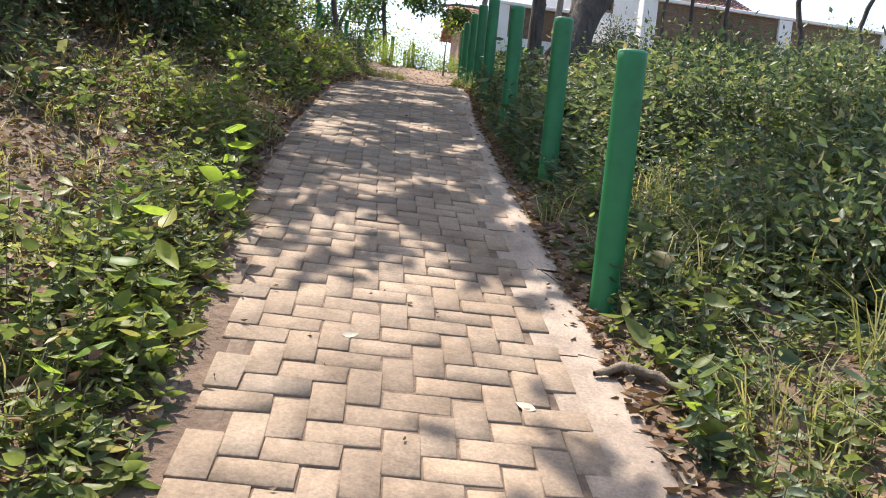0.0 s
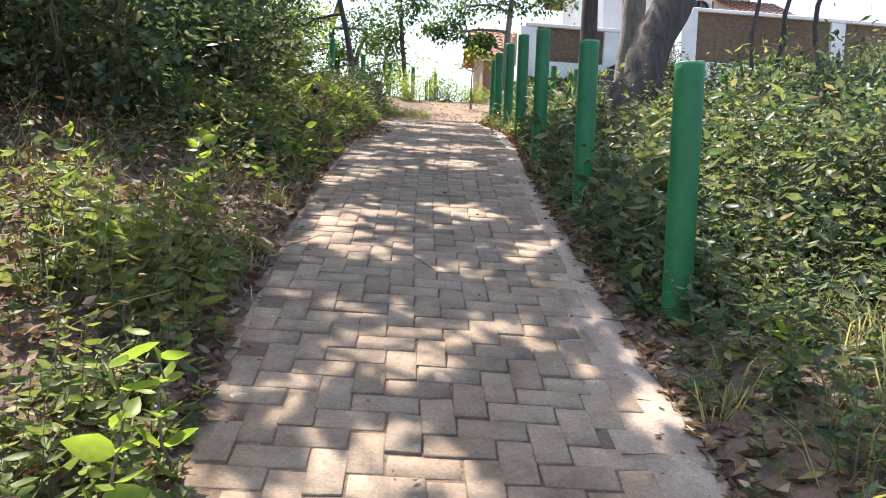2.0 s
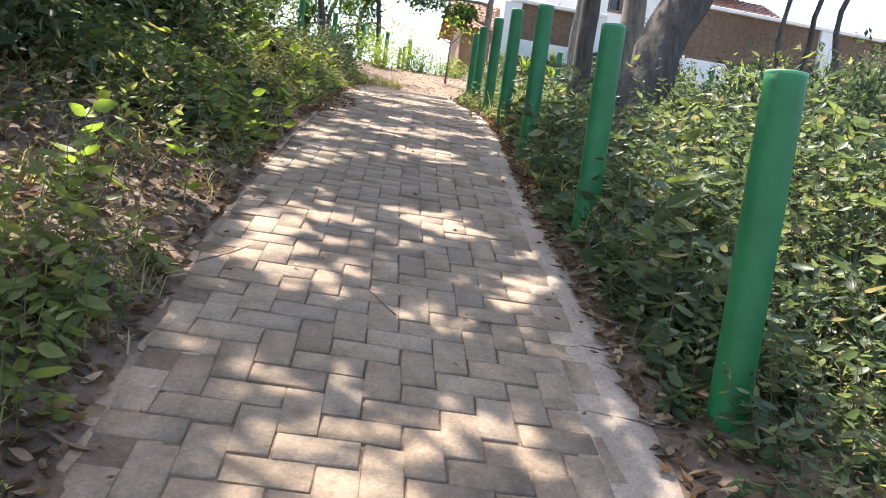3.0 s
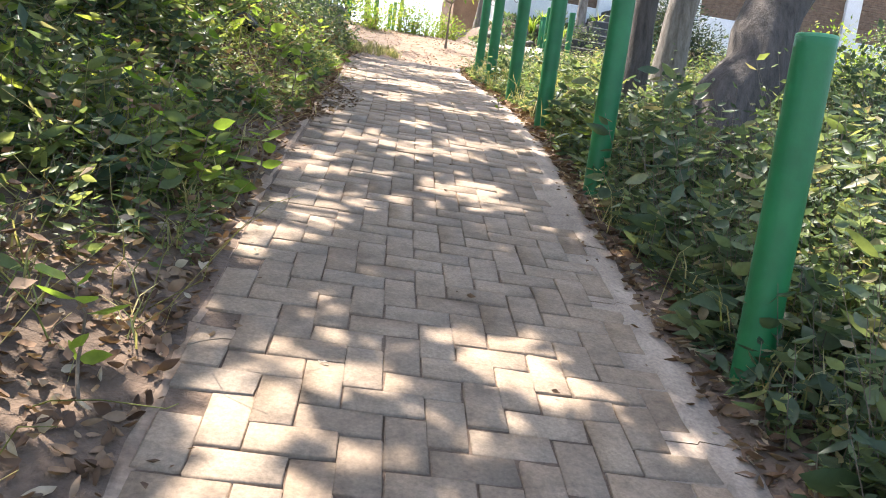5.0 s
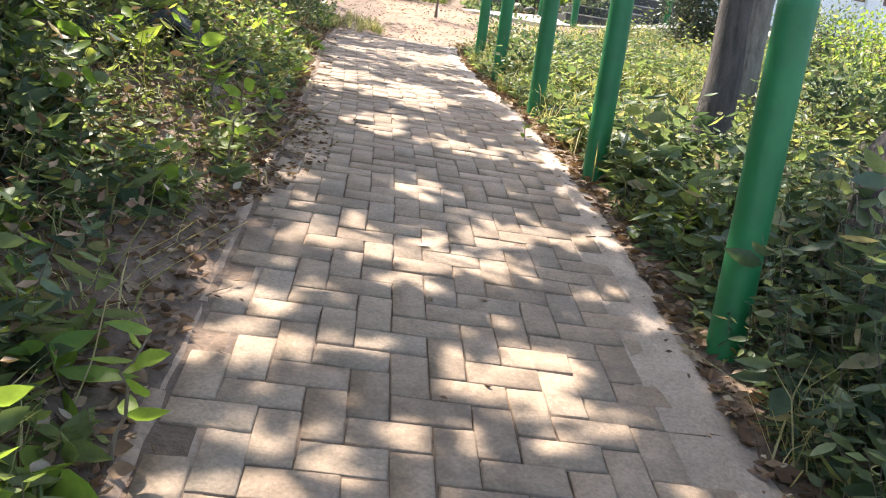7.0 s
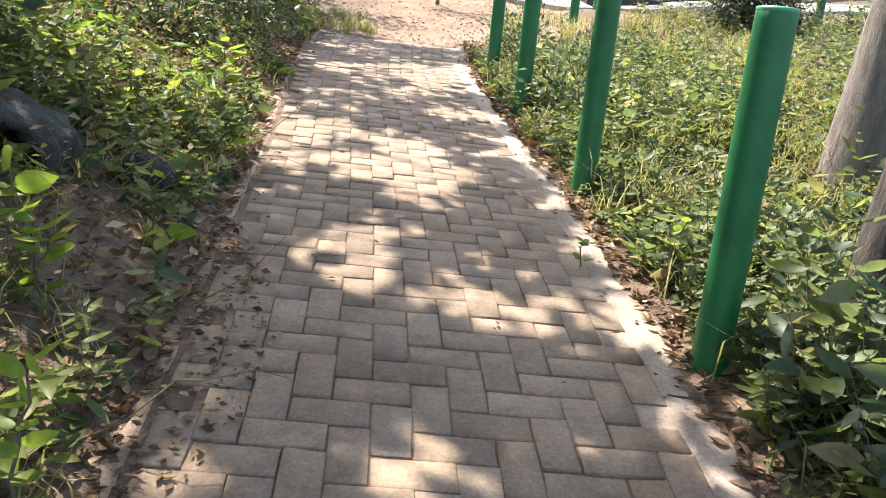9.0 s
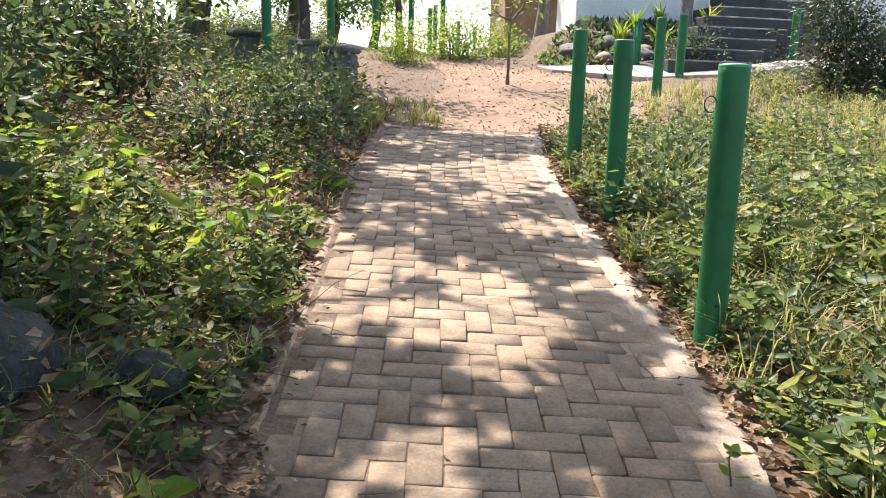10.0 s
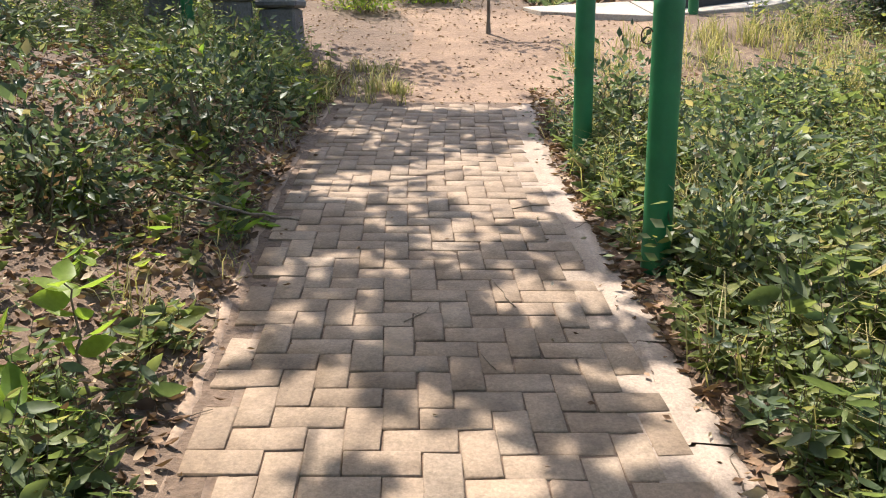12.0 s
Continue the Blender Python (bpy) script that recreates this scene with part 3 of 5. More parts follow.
part("gate_leaf", box(bmesh.new(), (-0.96, 1.42, -0.6), (0.98, 1.5, 1.2), 0.01), M_WHITE, landing, "white painted gate panel")

walkway = tagged(new("walkway"), "pale concrete walk crossing below the steps", "walkway", kind="structure")
for i in range(1, 7):
    s0 = -2.3 + 1.15 * i
    o0, o1 = (-2.95 + 0.55 * max(0.0, 0.5 - s) for s in (s0, s0 + 1.13))
    corners = [(s0, o0), (s0 + 1.13, o1), (s0 + 1.13, o1 + 0.72), (s0, o0 + 0.72)]
    bm = bmesh.new()
    top, bot = [], []
    for s, o in corners:
        x, y, _ = wall_place(s, o, 0)
        z = float(land(x, y)) + 0.05
        top.append(bm.verts.new((x, y, z)))
        bot.append(bm.verts.new((x, y, z - 0.16)))
    bm.faces.new(top)
    bm.faces.new(bot[::-1])
    for k in range(4):
        bm.faces.new((bot[k], bot[(k + 1) % 4], top[(k + 1) % 4], top[k]))
    bmesh.ops.bevel(bm, geom=[e for e in bm.edges], offset=0.008, segments=1, affect="EDGES")
    part("slab", bm, M_WALK, walkway)


def rock(place, size, mat, label, group="", seed=0, name="rock", category="rock"):
    rng = np.random.default_rng(seed)
    bm = bmesh.new()
    bmesh.ops.create_icosphere(bm, subdivisions=3, radius=0.5)
    for vert in bm.verts:
        c = vert.co.copy()
        k = 1 + 0.35 * noise.noise(c * 2.1 + Vector((seed, seed * 1.7, 0))) + 0.12 * noise.noise(c * 6 + Vector((seed, 0, 3)))
        vert.co = Vector((c.x * size[0], c.y * size[1], c.z * size[2])) * k
    me = bpy.data.meshes.new(name)
    bm.to_mesh(me)
    bm.free()
    me.materials.append(mat)
    me.polygons.foreach_set("use_smooth", np.ones(len(me.polygons), bool))
    ob = new(name, me)
    ob.location, ob.rotation_euler = place, (0, 0, rng.uniform(0, 6))
    return tagged(ob, label, category, group)


rng = np.random.default_rng(21)
for i in range(26):
    s = rng.uniform(-0.7, 2.1)
    o = rng.uniform(-1.5, -0.5)
    x, y, _ = wall_place(s, o, 0)
    sz = rng.uniform(0.16, 0.36)
    rock(on_land(x, y, 0.03), (sz * 1.3, sz, sz * 0.8), M_STONE if i % 3 else M_CEMENT, "rough stone on the terrace bank below the wall", "stones of the bank", seed=i)


def seat(place, turn, seed):
    ob = thing("stone_seat", place, "dark weathered concrete block seat among weeds on the plateau", "seat", "block seats", turn)
    rng = np.random.default_rng(seed)
    part("slab", box(bmesh.new(), (-0.2, -0.19, 0.36), (0.2, 0.19, 0.43), 0.02, 0.01, rng), M_STONE, ob)
    part("block", box(bmesh.new(), (-0.17, -0.16, -0.1), (0.17, 0.16, 0.358), 0.02, 0.012, rng), M_STONE, ob)


seat(on_land(-2.62, 18.4, 0.02), 0.2, 1)
seat(on_land(-2.2, 18.5, 0.02), -0.1, 2)
seat(on_land(-3.3, 18.5, 0.03), 0.5, 3)

# ---- hollow stone in the bank ----


def hollow_stone(place, size, facing, seed):
    """A weathered boulder with a cavity open to one side."""
    bm = bmesh.new()
    bmesh.ops.create_icosphere(bm, subdivisions=4, radius=0.5)
    mouth = Vector(facing).normalized()
    gone = [f for f in bm.faces if f.calc_center_median().normalized().dot(mouth) > 0.72 + 0.12 * noise.noise(f.calc_center_median() * 5)]
    bmesh.ops.delete(bm, geom=gone, context="FACES")
    for vert in bm.verts:
        c = vert.co.copy()
        k = 1 + 0.3 * noise.noise(c * 2.3 + Vector((seed, 0, 0))) + 0.13 * noise.noise(c * 7 + Vector((0, seed, 0)))
        vert.co = Vector((c.x * size[0], c.y * size[1], c.z * size[2])) * k
    bmesh.ops.recalc_face_normals(bm, faces=bm.faces)
    bmesh.ops.solidify(bm, geom=bm.faces[:], thickness=0.05)
    me = bpy.data.meshes.new("hollow_stone")
    bm.to_mesh(me)
    bm.free()
    me.materials.append(M_SHADESTONE)
    me.polygons.foreach_set("use_smooth", np.ones(len(me.polygons), bool))
    ob = new("hollow_stone", me)
    ob.location = place
    return tagged(ob, "dark weathered boulder with a deep shaded hollow in the bank", "rock")


hollow_stone(on_land(-2.03, 10.8, 0.0), (0.46, 0.55, 0.4), (0.42, -0.88, -0.12), 4)
rock(on_land(-1.62, 11.05, 0.03), (0.26, 0.24, 0.2), M_SHADESTONE, "dark stone half buried in the bank", seed=61)
rock(on_land(-2.2, 10.25, 0.04), (0.3, 0.28, 0.2), M_SHADESTONE, "dark stone half buried in the bank", seed=62)

# ---- trees and shrubs ----


def wander(rng, start, end, n, amount):
    t = np.linspace(0, 1, n)[:, None]
    p = np.asarray(start) * (1 - t) + np.asarray(end) * t
    wob = np.cumsum(rng.normal(0, amount, (n, 3)), 0) * np.sin(np.pi * t) ** 0.7
    return p + wob


def tree(name, base, trunk, radius, crowns, n_leaves, leaf, label, mat=None, foliage=None, seed=0, category="tree", limb_r=0.3, twigs=5, clump=0.22, centres=0, crook=0.0):
    """trunk: points from the base, relative; crowns: (centre, radii) relative to the base, each reached by a limb."""
    rng = np.random.default_rng(seed)
    mat, foliage = mat or M_BARK, foliage or M_CROWN
    ob = thing(name, base, label, category)
    tp = np.asarray(trunk, float)
    t = np.linspace(0, len(tp) - 1, 14)
    path = np.stack([np.interp(t, np.arange(len(tp)), tp[:, k]) for k in range(3)], -1)
    for _ in range(2):
        path[1:-1] = (path[:-2] + 2 * path[1:-1] + path[2:]) / 4
    path[1:-1] += rng.normal(0, radius * 0.07, (12, 3))
    path[2:-1] += np.cumsum(rng.normal(0, crook, (11, 3)), 0) * np.array([1, 1, 0.2])
    taper = radius * np.linspace(1.0, 0.55, 14)
    taper[0], taper[1] = radius * 1.45, radius * 1.12
    path[0, 2] -= 0.25
    v, f = tube(path, taper * rng.uniform(0.94, 1.06, 14), 12)
    part("trunk", as_mesh("trunk", v, f, mat, True), mat, ob)
    limbs, tips = [], []
    for c, r in crowns:
        c, r = np.asarray(c, float), np.asarray(r, float)
        near = path[np.argmin(np.linalg.norm(path[5:] - c, axis=1) + 0.0) + 5]
        main = wander(rng, near, c, 8, 0.05 * np.linalg.norm(c - near) / 2)
        limbs.append(tube(main, radius * limb_r * np.linspace(1.5, 0.6, 8), 7))
        for k in range(twigs):
            d = unit(rng.normal(0, 1, 3)) * r * rng.uniform(0.5, 1.0)
            st = main[rng.integers(3, 8)]
            tw = wander(rng, st, c + d, 6, 0.04)
            limbs.append(tube(tw, radius * limb_r * np.linspace(0.55, 0.12, 6), 5))
            tips += [(tw[-1], r), (tw[-3], r), (tw[-2], r)]
    v, f = joined(limbs)
    tagged(part("branchwork", as_mesh("branchwork", v, f, mat, True), mat, ob), kind="stuff")
    if n_leaves:
        extra = []
        for c, r in crowns:
            for k in range(max(4, int(twigs * 2.5))):
                extra.append((np.asarray(c) + unit(rng.normal(0, 1, 3)) * np.asarray(r) * rng.uniform(0.2, 1.0) ** 0.6, np.asarray(r)))
        cl = tips + extra
        if centres:
            cl = [cl[k] for k in rng.permutation(len(cl))[:centres]]
        pick = rng.integers(0, len(cl), n_leaves)
        cen = np.array([c[0] for c in cl])[pick]
        rad = np.array([c[1] for c in cl])[pick]
        at = cen + rng.normal(0, clump, (n_leaves, 3)) * rad
        along = unit(at - cen + rng.normal(0, 0.3, (n_leaves, 3)) * rad) + np.array([0, 0, -0.35])
        v, f = leaves(rng, at, leaf * rng.uniform(0.6, 1.3, n_leaves), along, 0.55)
        part("crown", as_mesh("crown", v, f, foliage), foliage, ob)
    return ob


def z_of(x, y):
    return float(land(x, y))


# the leaning trunk and its neighbours beside the posts
# its fourth crown is out of view, added to shade the weeds near the first post
tree("leaning_tree", on_land(1.02, 8.85), [(0, 0, 0), (0.14, 0.1, 0.5), (0.42, 0.35, 1.15), (0.85, 0.7, 2.0), (1.4, 1.2, 3.3)], 0.225,
     [((2.2, 2.2, 4.6), (1.3, 1.3, 0.7)), ((3.2, 1.4, 4.2), (1.2, 1.2, 0.6)), ((1.2, 2.9, 4.8), (1.2, 1.2, 0.6)), ((-0.7, -2.1, 4.6), (1.3, 0.8, 0.4))], 6500, 0.17, "dark leaning tree trunk beside the green posts", seed=3)
tree("tree", on_land(0.98, 10.5), [(0, 0, 0), (0.03, 0.05, 1.2), (0.02, 0.2, 2.6), (0.15, 0.3, 4.2)], 0.1,
     [((0.4, 0.5, 5.2), (1.1, 1.1, 0.6)), ((-0.6, 1.0, 5.0), (1.0, 1.0, 0.6))], 2600, 0.13, "straight dark tree trunk in the weeds", seed=4)
tree("tree", on_land(1.65, 11.95), [(0, 0, 0), (0.06, 0.0, 1.2), (0.22, 0.1, 2.4), (0.5, 0.2, 4.2)], 0.15,
     [((0.8, 0.4, 5.2), (1.4, 1.4, 0.7)), ((1.6, 1.2, 5.0), (1.2, 1.2, 0.6))], 3000, 0.14, "grey-barked tree trunk in sunlit weeds", M_PALE, seed=5)
for i, (x, y, lx, ly, h, r) in enumerate(((2.15, 9.0, 0.05, 0.1, 2.6, 0.022), (2.58, 9.5, 0.35, 0.1, 2.9, 0.026), (3.4, 10.6, 0.25, 0.2, 3.0, 0.035), (4.95, 12.0, -0.1, 0.1, 2.4, 0.055), (6.6, 13.4, 0.2, 0.2, 2.6, 0.05))):
    tree("slender_tree", on_land(x, y), [(0, 0, 0), (lx * 0.2, ly * 0.3, h * 0.35), (lx * 0.5 + 0.06, ly, h * 0.65), (lx, ly, h)], r,
         [((lx - 0.5, ly, h + 0.5), (0.5, 0.5, 0.3)), ((lx + 0.6, ly + 0.2, h + 0.6), (0.5, 0.5, 0.3))], 160, 0.09, "thin bare-stemmed young tree among weeds", M_BARK, seed=30 + i, limb_r=0.5, twigs=7, crook=0.035)

# added trees on the upper bank, crowns out of view, placed to shade the path
def shading_tree(base, stretch, seed, gaps):
    """An added tree whose flat, out-of-view crown shades a stretch of the path; gaps: openings cut in the crown, given
    where the sun should fall through them.
    """
    rng = np.random.default_rng(seed)
    b = np.array(on_land(*base))
    ob = thing("added_shade_tree", tuple(b), "leafy tree added out of view to dapple the path", "tree")
    y0, y1 = stretch
    area = (y1 - y0) * 5.4
    n = int(area * 24)
    gy = rng.uniform(y0, y1, n)
    wide = np.interp(gy, [0, 3.6, 5, 7.3, 8.3, 9.4, 17], [0.0, 0.2, 0.4, 0.5, 0.9, -0.02, -0.05])
    gx = rng.uniform(edge_l(gy) - 3.4, edge_r(gy) + wide)
    on_path = gx > edge_l(gy) - 0.1
    chance = np.where(on_path, np.interp(gy, [0, 3.3, 3.75, 12.5, 13.5, 17], [0.01, 0.03, 1, 1, 0.62, 0.6]), np.interp(gy, [0, 3, 6.8, 7.3, 8.3, 8.9, 10, 10.4, 11.0, 11.4, 17], [0.05, 0.05, 0.04, 0.28, 0.28, 0.07, 0.35, 0.6, 0.25, 0.03, 0.06]))
    patchy = 0.5 + 0.5 * np.sin(3.3 * gx + 1.1 * gy) * np.sin(2.7 * gy - 0.8 * gx + seed)
    ok = rng.uniform(0, 1, n) < np.where(chance < 0.9, chance * (0.45 + 1.1 * patchy), 1)
    gx, gy = gx[ok], gy[ok]
    up = np.array(to_sun)
    tuft = np.stack([gx, gy, land(gx, gy)], -1) + up * rng.uniform(4.6, 7.0, len(gx))[:, None]
    fork = b + np.array([1.5, 0.2, 3.5])
    path = np.stack([np.interp(np.linspace(0, 3, 12), range(4), [b[k] + o[k] for o in ((0, 0, -0.25), (0.4, 0.1, 1.3), (0.9, 0.0, 2.5), (1.5, 0.2, 3.5))]) for k in range(3)], -1)
    v, f = tube(path - b, 0.15 * np.linspace(1.25, 0.6, 12), 12)
    part("trunk", as_mesh("trunk", v, f, M_BARK, True), M_BARK, ob)
    limbs = []
    k = 5
    mid = tuft[rng.permutation(len(tuft))[:k]] - np.array([0, 0, 0.35])
    mains = [wander(rng, fork, m, 9, 0.06) for m in mid]
    for m in mains:
        limbs.append(tube(m - b, np.linspace(0.04, 0.012, 9), 7))
    for c in tuft[::4]:
        m = mains[int(np.argmin([np.linalg.norm(q[-1] - c) for q in mains]))]
        limbs.append(tube(wander(rng, m[rng.integers(4, 9)], c, 6, 0.03) - b, np.linspace(0.012, 0.003, 6), 5))
    v, f = joined(limbs)
    tagged(part("branchwork", as_mesh("branchwork", v, f, M_BARK, True), M_BARK, ob), kind="stuff")
    per = 18
    at = np.repeat(tuft, per, 0) + rng.normal(0, 0.13, (len(tuft) * per, 3))
    sx, sy = at[:, 0] + 1.6, at[:, 1] - 2.4
    for _ in range(4):
        fall = (at[:, 2] - land(sx, sy)) / up[2]
        sx, sy = at[:, 0] - up[0] * fall, at[:, 1] - up[1] * fall
    keep = np.ones(len(at), bool)
    for x, y, rx, ry in gaps:
        keep &= ((sx - x) / (rx * 1.15 + 0.06)) ** 2 + ((sy - y) / (ry * 1.15 + 0.06)) ** 2 > rng.uniform(0.8, 1.15, len(at))
    at = at[keep]
    along = rng.normal(0, 1, (len(at), 3)) * np.array([1, 1, 0.35])
    v, f = leaves(rng, at - b, 0.2 * rng.uniform(0.6, 1.3, len(at)), along, 0.6)
    part("crown", as_mesh("crown", v, f, M_CROWN), M_CROWN, ob)
    return ob


# openings cut in the added crowns, stretch by stretch: where sun patches should land, and their reach across and along
GAPS_A = [(-0.1, 3.75, 0.08, 0.08), (-0.48, 3.92, 0.19, 0.11), (0.03, 4.04, 0.14, 0.07), (-0.85, 4.21, 0.07, 0.07), (0.35, 4.31, 0.09, 0.3), (-0.42, 4.55, 0.22, 0.22), (-0.85, 4.57, 0.07, 0.06), (-0.04, 4.82, 0.14, 0.11), (-0.75, 4.92, 0.05, 0.12), (-0.48, 5.05, 0.05, 0.06), (-0.32, 5.5, 0.08, 0.11), (-0.69, 5.61, 0.12, 0.16), (-0.02, 5.61, 0.06, 0.08), (0.08, 5.81, 0.1, 0.15), (-0.89, 5.94, 0.11, 0.24), (-1.75, 5.5, 0.5, 0.7)]
GAPS_B = [(-0.73, 6.31, 0.09, 0.13), (-0.12, 6.48, 0.12, 0.14), (-0.92, 6.48, 0.05, 0.04), (-0.35, 6.52, 0.1, 0.09), (-0.17, 6.61, 0.07, 0.05), (-0.32, 6.69, 0.09, 0.06), (-0.8, 6.81, 0.04, 0.15), (-1.1, 7.27, 0.11, 0.21), (-0.88, 7.56, 0.07, 0.14), (-0.79, 7.84, 0.09, 0.12)]
GAPS_C = [(-0.17, 8.15, 0.11, 0.21), (-0.4, 8.16, 0.07, 0.14), (-0.78, 8.22, 0.07, 0.06), (-1.04, 8.33, 0.17, 0.23), (0.14, 8.69, 0.08, 0.08), (-0.61, 8.84, 0.15, 0.26), (-0.27, 8.95, 0.09, 0.16), (-0.91, 8.97, 0.14, 0.11), (-0.28, 9.26, 0.14, 0.12), (0.1, 9.35, 0.17, 0.1), (-1.06, 9.52, 0.1, 0.1), (-0.54, 9.69, 0.13, 0.12), (-1.75, 9.5, 0.35, 0.5)]
GAPS_D = [(-0.4, 10.53, 0.1, 0.14), (-0.73, 10.57, 0.07, 0.12), (0.15, 10.59, 0.11, 0.16), (-0.78, 10.85, 0.13, 0.33), (0.25, 11.04, 0.15, 0.49), (-0.36, 11.06, 0.06, 0.09), (-0.53, 11.47, 0.07, 0.09), (0.11, 11.69, 0.07, 0.1), (-0.46, 11.92, 0.23, 0.23), (-0.88, 11.98, 0.13, 0.19), (-1.22, 12.24, 0.13, 0.41), (-0.5, 12.34, 0.15, 0.1), (-1.85, 12.0, 0.45, 0.6)]
GAPS_E = [(0, 12.46, 0.12, 0.15), (-0.79, 12.55, 0.18, 0.16), (-1.14, 12.62, 0.16, 0.2), (-0.06, 12.76, 0.09, 0.11), (-0.33, 13.37, 0.13, 0.12), (-0.87, 13.74, 0.28, 0.07), (-1.15, 14.79, 0.11, 0.21), (-0.43, 14.96, 0.37, 0.39), (-1.85, 12.8, 0.45, 0.6)]
GAPS_F = [(-0.57, 16.97, 0.51, 0.25)]
shading_tree((-5.2, 7.9), (0.4, 6.3), 50, GAPS_A + GAPS_B)
shading_tree((-5.5, 9.5), (6.3, 8.1), 51, GAPS_A + GAPS_B + GAPS_C)
shading_tree((-5.4, 11.5), (8.1, 10.2), 52, GAPS_B + GAPS_C + GAPS_D)
shading_tree((-5.7, 13.7), (10.2, 12.4), 53, GAPS_C + GAPS_D + GAPS_E)
shading_tree((-5.4, 16.2), (12.4, 15.0), 54, GAPS_D + GAPS_E + GAPS_F)
shading_tree((-5.2, 18.6), (15.0, 17.0), 55, GAPS_E + GAPS_F)

# trees against the sky
tree("forked_tree", on_land(-2.75, 18.9), [(0, 0, 0), (0.05, 0.1, 0.8), (-0.15, 0.2, 1.6), (-0.35, 0.3, 2.4)], 0.085,
     [((-1.1, 0.3, 2.5), (0.9, 0.8, 0.6)), ((0.5, 0.5, 2.7), (0.7, 0.7, 0.5)), ((-0.2, 0.2, 3.5), (0.9, 0.9, 0.6)), ((-1.6, 0.4, 1.5), (0.6, 0.6, 0.4))], 1800, 0.12, "forked dark-barked tree against the bright sky", seed=71)
tree("tree", on_land(-1.95, 24.0), [(0, 0, 0), (-0.08, 0, 1.0), (-0.2, 0, 2.0), (-0.25, 0, 3.2)], 0.075,
     [((-0.3, 0, 2.4), (0.8, 0.8, 0.6)), ((0.3, 0.2, 2.9), (0.8, 0.8, 0.6)), ((-0.7, 0.2, 1.7), (0.6, 0.6, 0.4)), ((0.0, 0, 3.7), (0.9, 0.9, 0.6))], 2200, 0.13, "slim dark leafy tree standing against the sky", M_BARK, seed=72)
tree("tree", on_land(0.75, 26.0), [(0, 0, 0), (0.05, 0, 1.2), (0.1, 0, 2.4), (0.2, 0, 3.4)], 0.12,
     [((-1.2, 0, 2.6), (0.9, 0.9, 0.6)), ((0.3, 0, 3.1), (1.1, 1.1, 0.7)), ((1.4, 0, 3.0), (1.0, 1.0, 0.6)), ((-1.7, -0.2, 1.9), (0.6, 0.6, 0.4)), ((-0.7, -0.4, 1.5), (0.5, 0.5, 0.35)), ((-0.4, 0, 4.0), (1.0, 1.0, 0.7))], 3400, 0.15, "leafy tree with drooping limbs near the hut", M_PALE, seed=73)
tree("tree", wall_place(1.35, -0.9, 4.2), [(0, 0, 0), (-0.02, 0, 0.8), (0.04, 0, 1.8), (0.1, 0, 3.2)], 0.115,
     [((0.5, 0, 4.2), (1.2, 1.0, 0.6)), ((-0.8, 0.2, 4.0), (1.0, 1.0, 0.6))], 1100, 0.14, "grey tree trunk in front of the white wall", M_PALE, seed=74)
for i, (x, y, h) in enumerate(((-4.6, 20.2, 3.0), (-3.9, 23.5, 3.4), (-6.0, 24.0, 4.0), (-5.4, 17.6, 3.2), (-3.0, 28.5, 3.0), (-8.0, 21.0, 4.2), (-3.6, 26.2, 2.6), (-5.0, 22.0, 3.0), (-7.0, 18.8, 3.4), (6.0, 38.0, 4.5), (9.5, 36.0, 5.0), (-9.0, 30.0, 4.5))):
    tree("tree", on_land(x, y), [(0, 0, 0), (0.15, 0, h * 0.25), (-0.1, 0.1, h * 0.5), (0.2, 0.1, h * 0.8)], 0.07 + 0.012 * h,
         [((0.8, 0, h * 0.5), (0.8, 0.7, 0.6)), ((-0.7, 0.2, h * 0.6), (0.8, 0.7, 0.6)), ((0.1, 0.1, h * 0.85), (0.9, 0.8, 0.6)), ((0.3, -0.4, h * 0.33), (0.6, 0.6, 0.4)), ((-0.9, 0, h * 0.35), (0.5, 0.5, 0.4))], 1900, 0.11, "sunlit leafy tree at the edge of the plateau", seed=80 + i,
         foliage=M_SUNNY if i in (0, 4) else M_CROWN)


def shrub(place, width, tall, n, leaf, label, foliage, seed, group=""):
    """Many stems from one base, leaves in clumps along them, denser outside."""
    rng = np.random.default_rng(seed)
    ob = thing("shrub", place, label, "shrub", group)
    stems, cen = [], []
    for k in range(int(14 + width * 8)):
        a, r = rng.uniform(0, 2 * np.pi), width * rng.uniform(0.1, 0.95) ** 0.7
        h = tall * rng.uniform(0.55, 1.05) * (1 - 0.45 * (r / width) ** 2)
        tip = np.array([math.cos(a) * r, math.sin(a) * r, h])
        root = np.array([math.cos(a) * r * 0.3, math.sin(a) * r * 0.3, -0.15])
        p = wander(rng, root, tip, 8, 0.03 * tall)
        stems.append(tube(p, np.linspace(0.012, 0.003, 8) * (0.6 + tall * 0.35), 5))
        cen += [p[i] for i in (2, 3, 4, 5, 6, 7, 7)]
    v, f = joined(stems)
    part("branchwork", as_mesh("branchwork", v, f, M_TWIG, True), M_TWIG, ob)
    cen = np.array(cen)
    pick = cen[rng.integers(0, len(cen), n)]
    at = pick + rng.normal(0, 0.11 + 0.05 * tall, (n, 3)) * np.array([1, 1, 0.8])
    at[:, 2] = np.abs(at[:, 2])
    along = at - pick + np.array([0, 0, 0.02]) + rng.normal(0, 0.08, (n, 3))
    v, f = leaves(rng, at, leaf * rng.uniform(0.6, 1.35, n), along, 0.5)
    part("foliage", as_mesh("foliage", v, f, foliage), foliage, ob)
    return ob


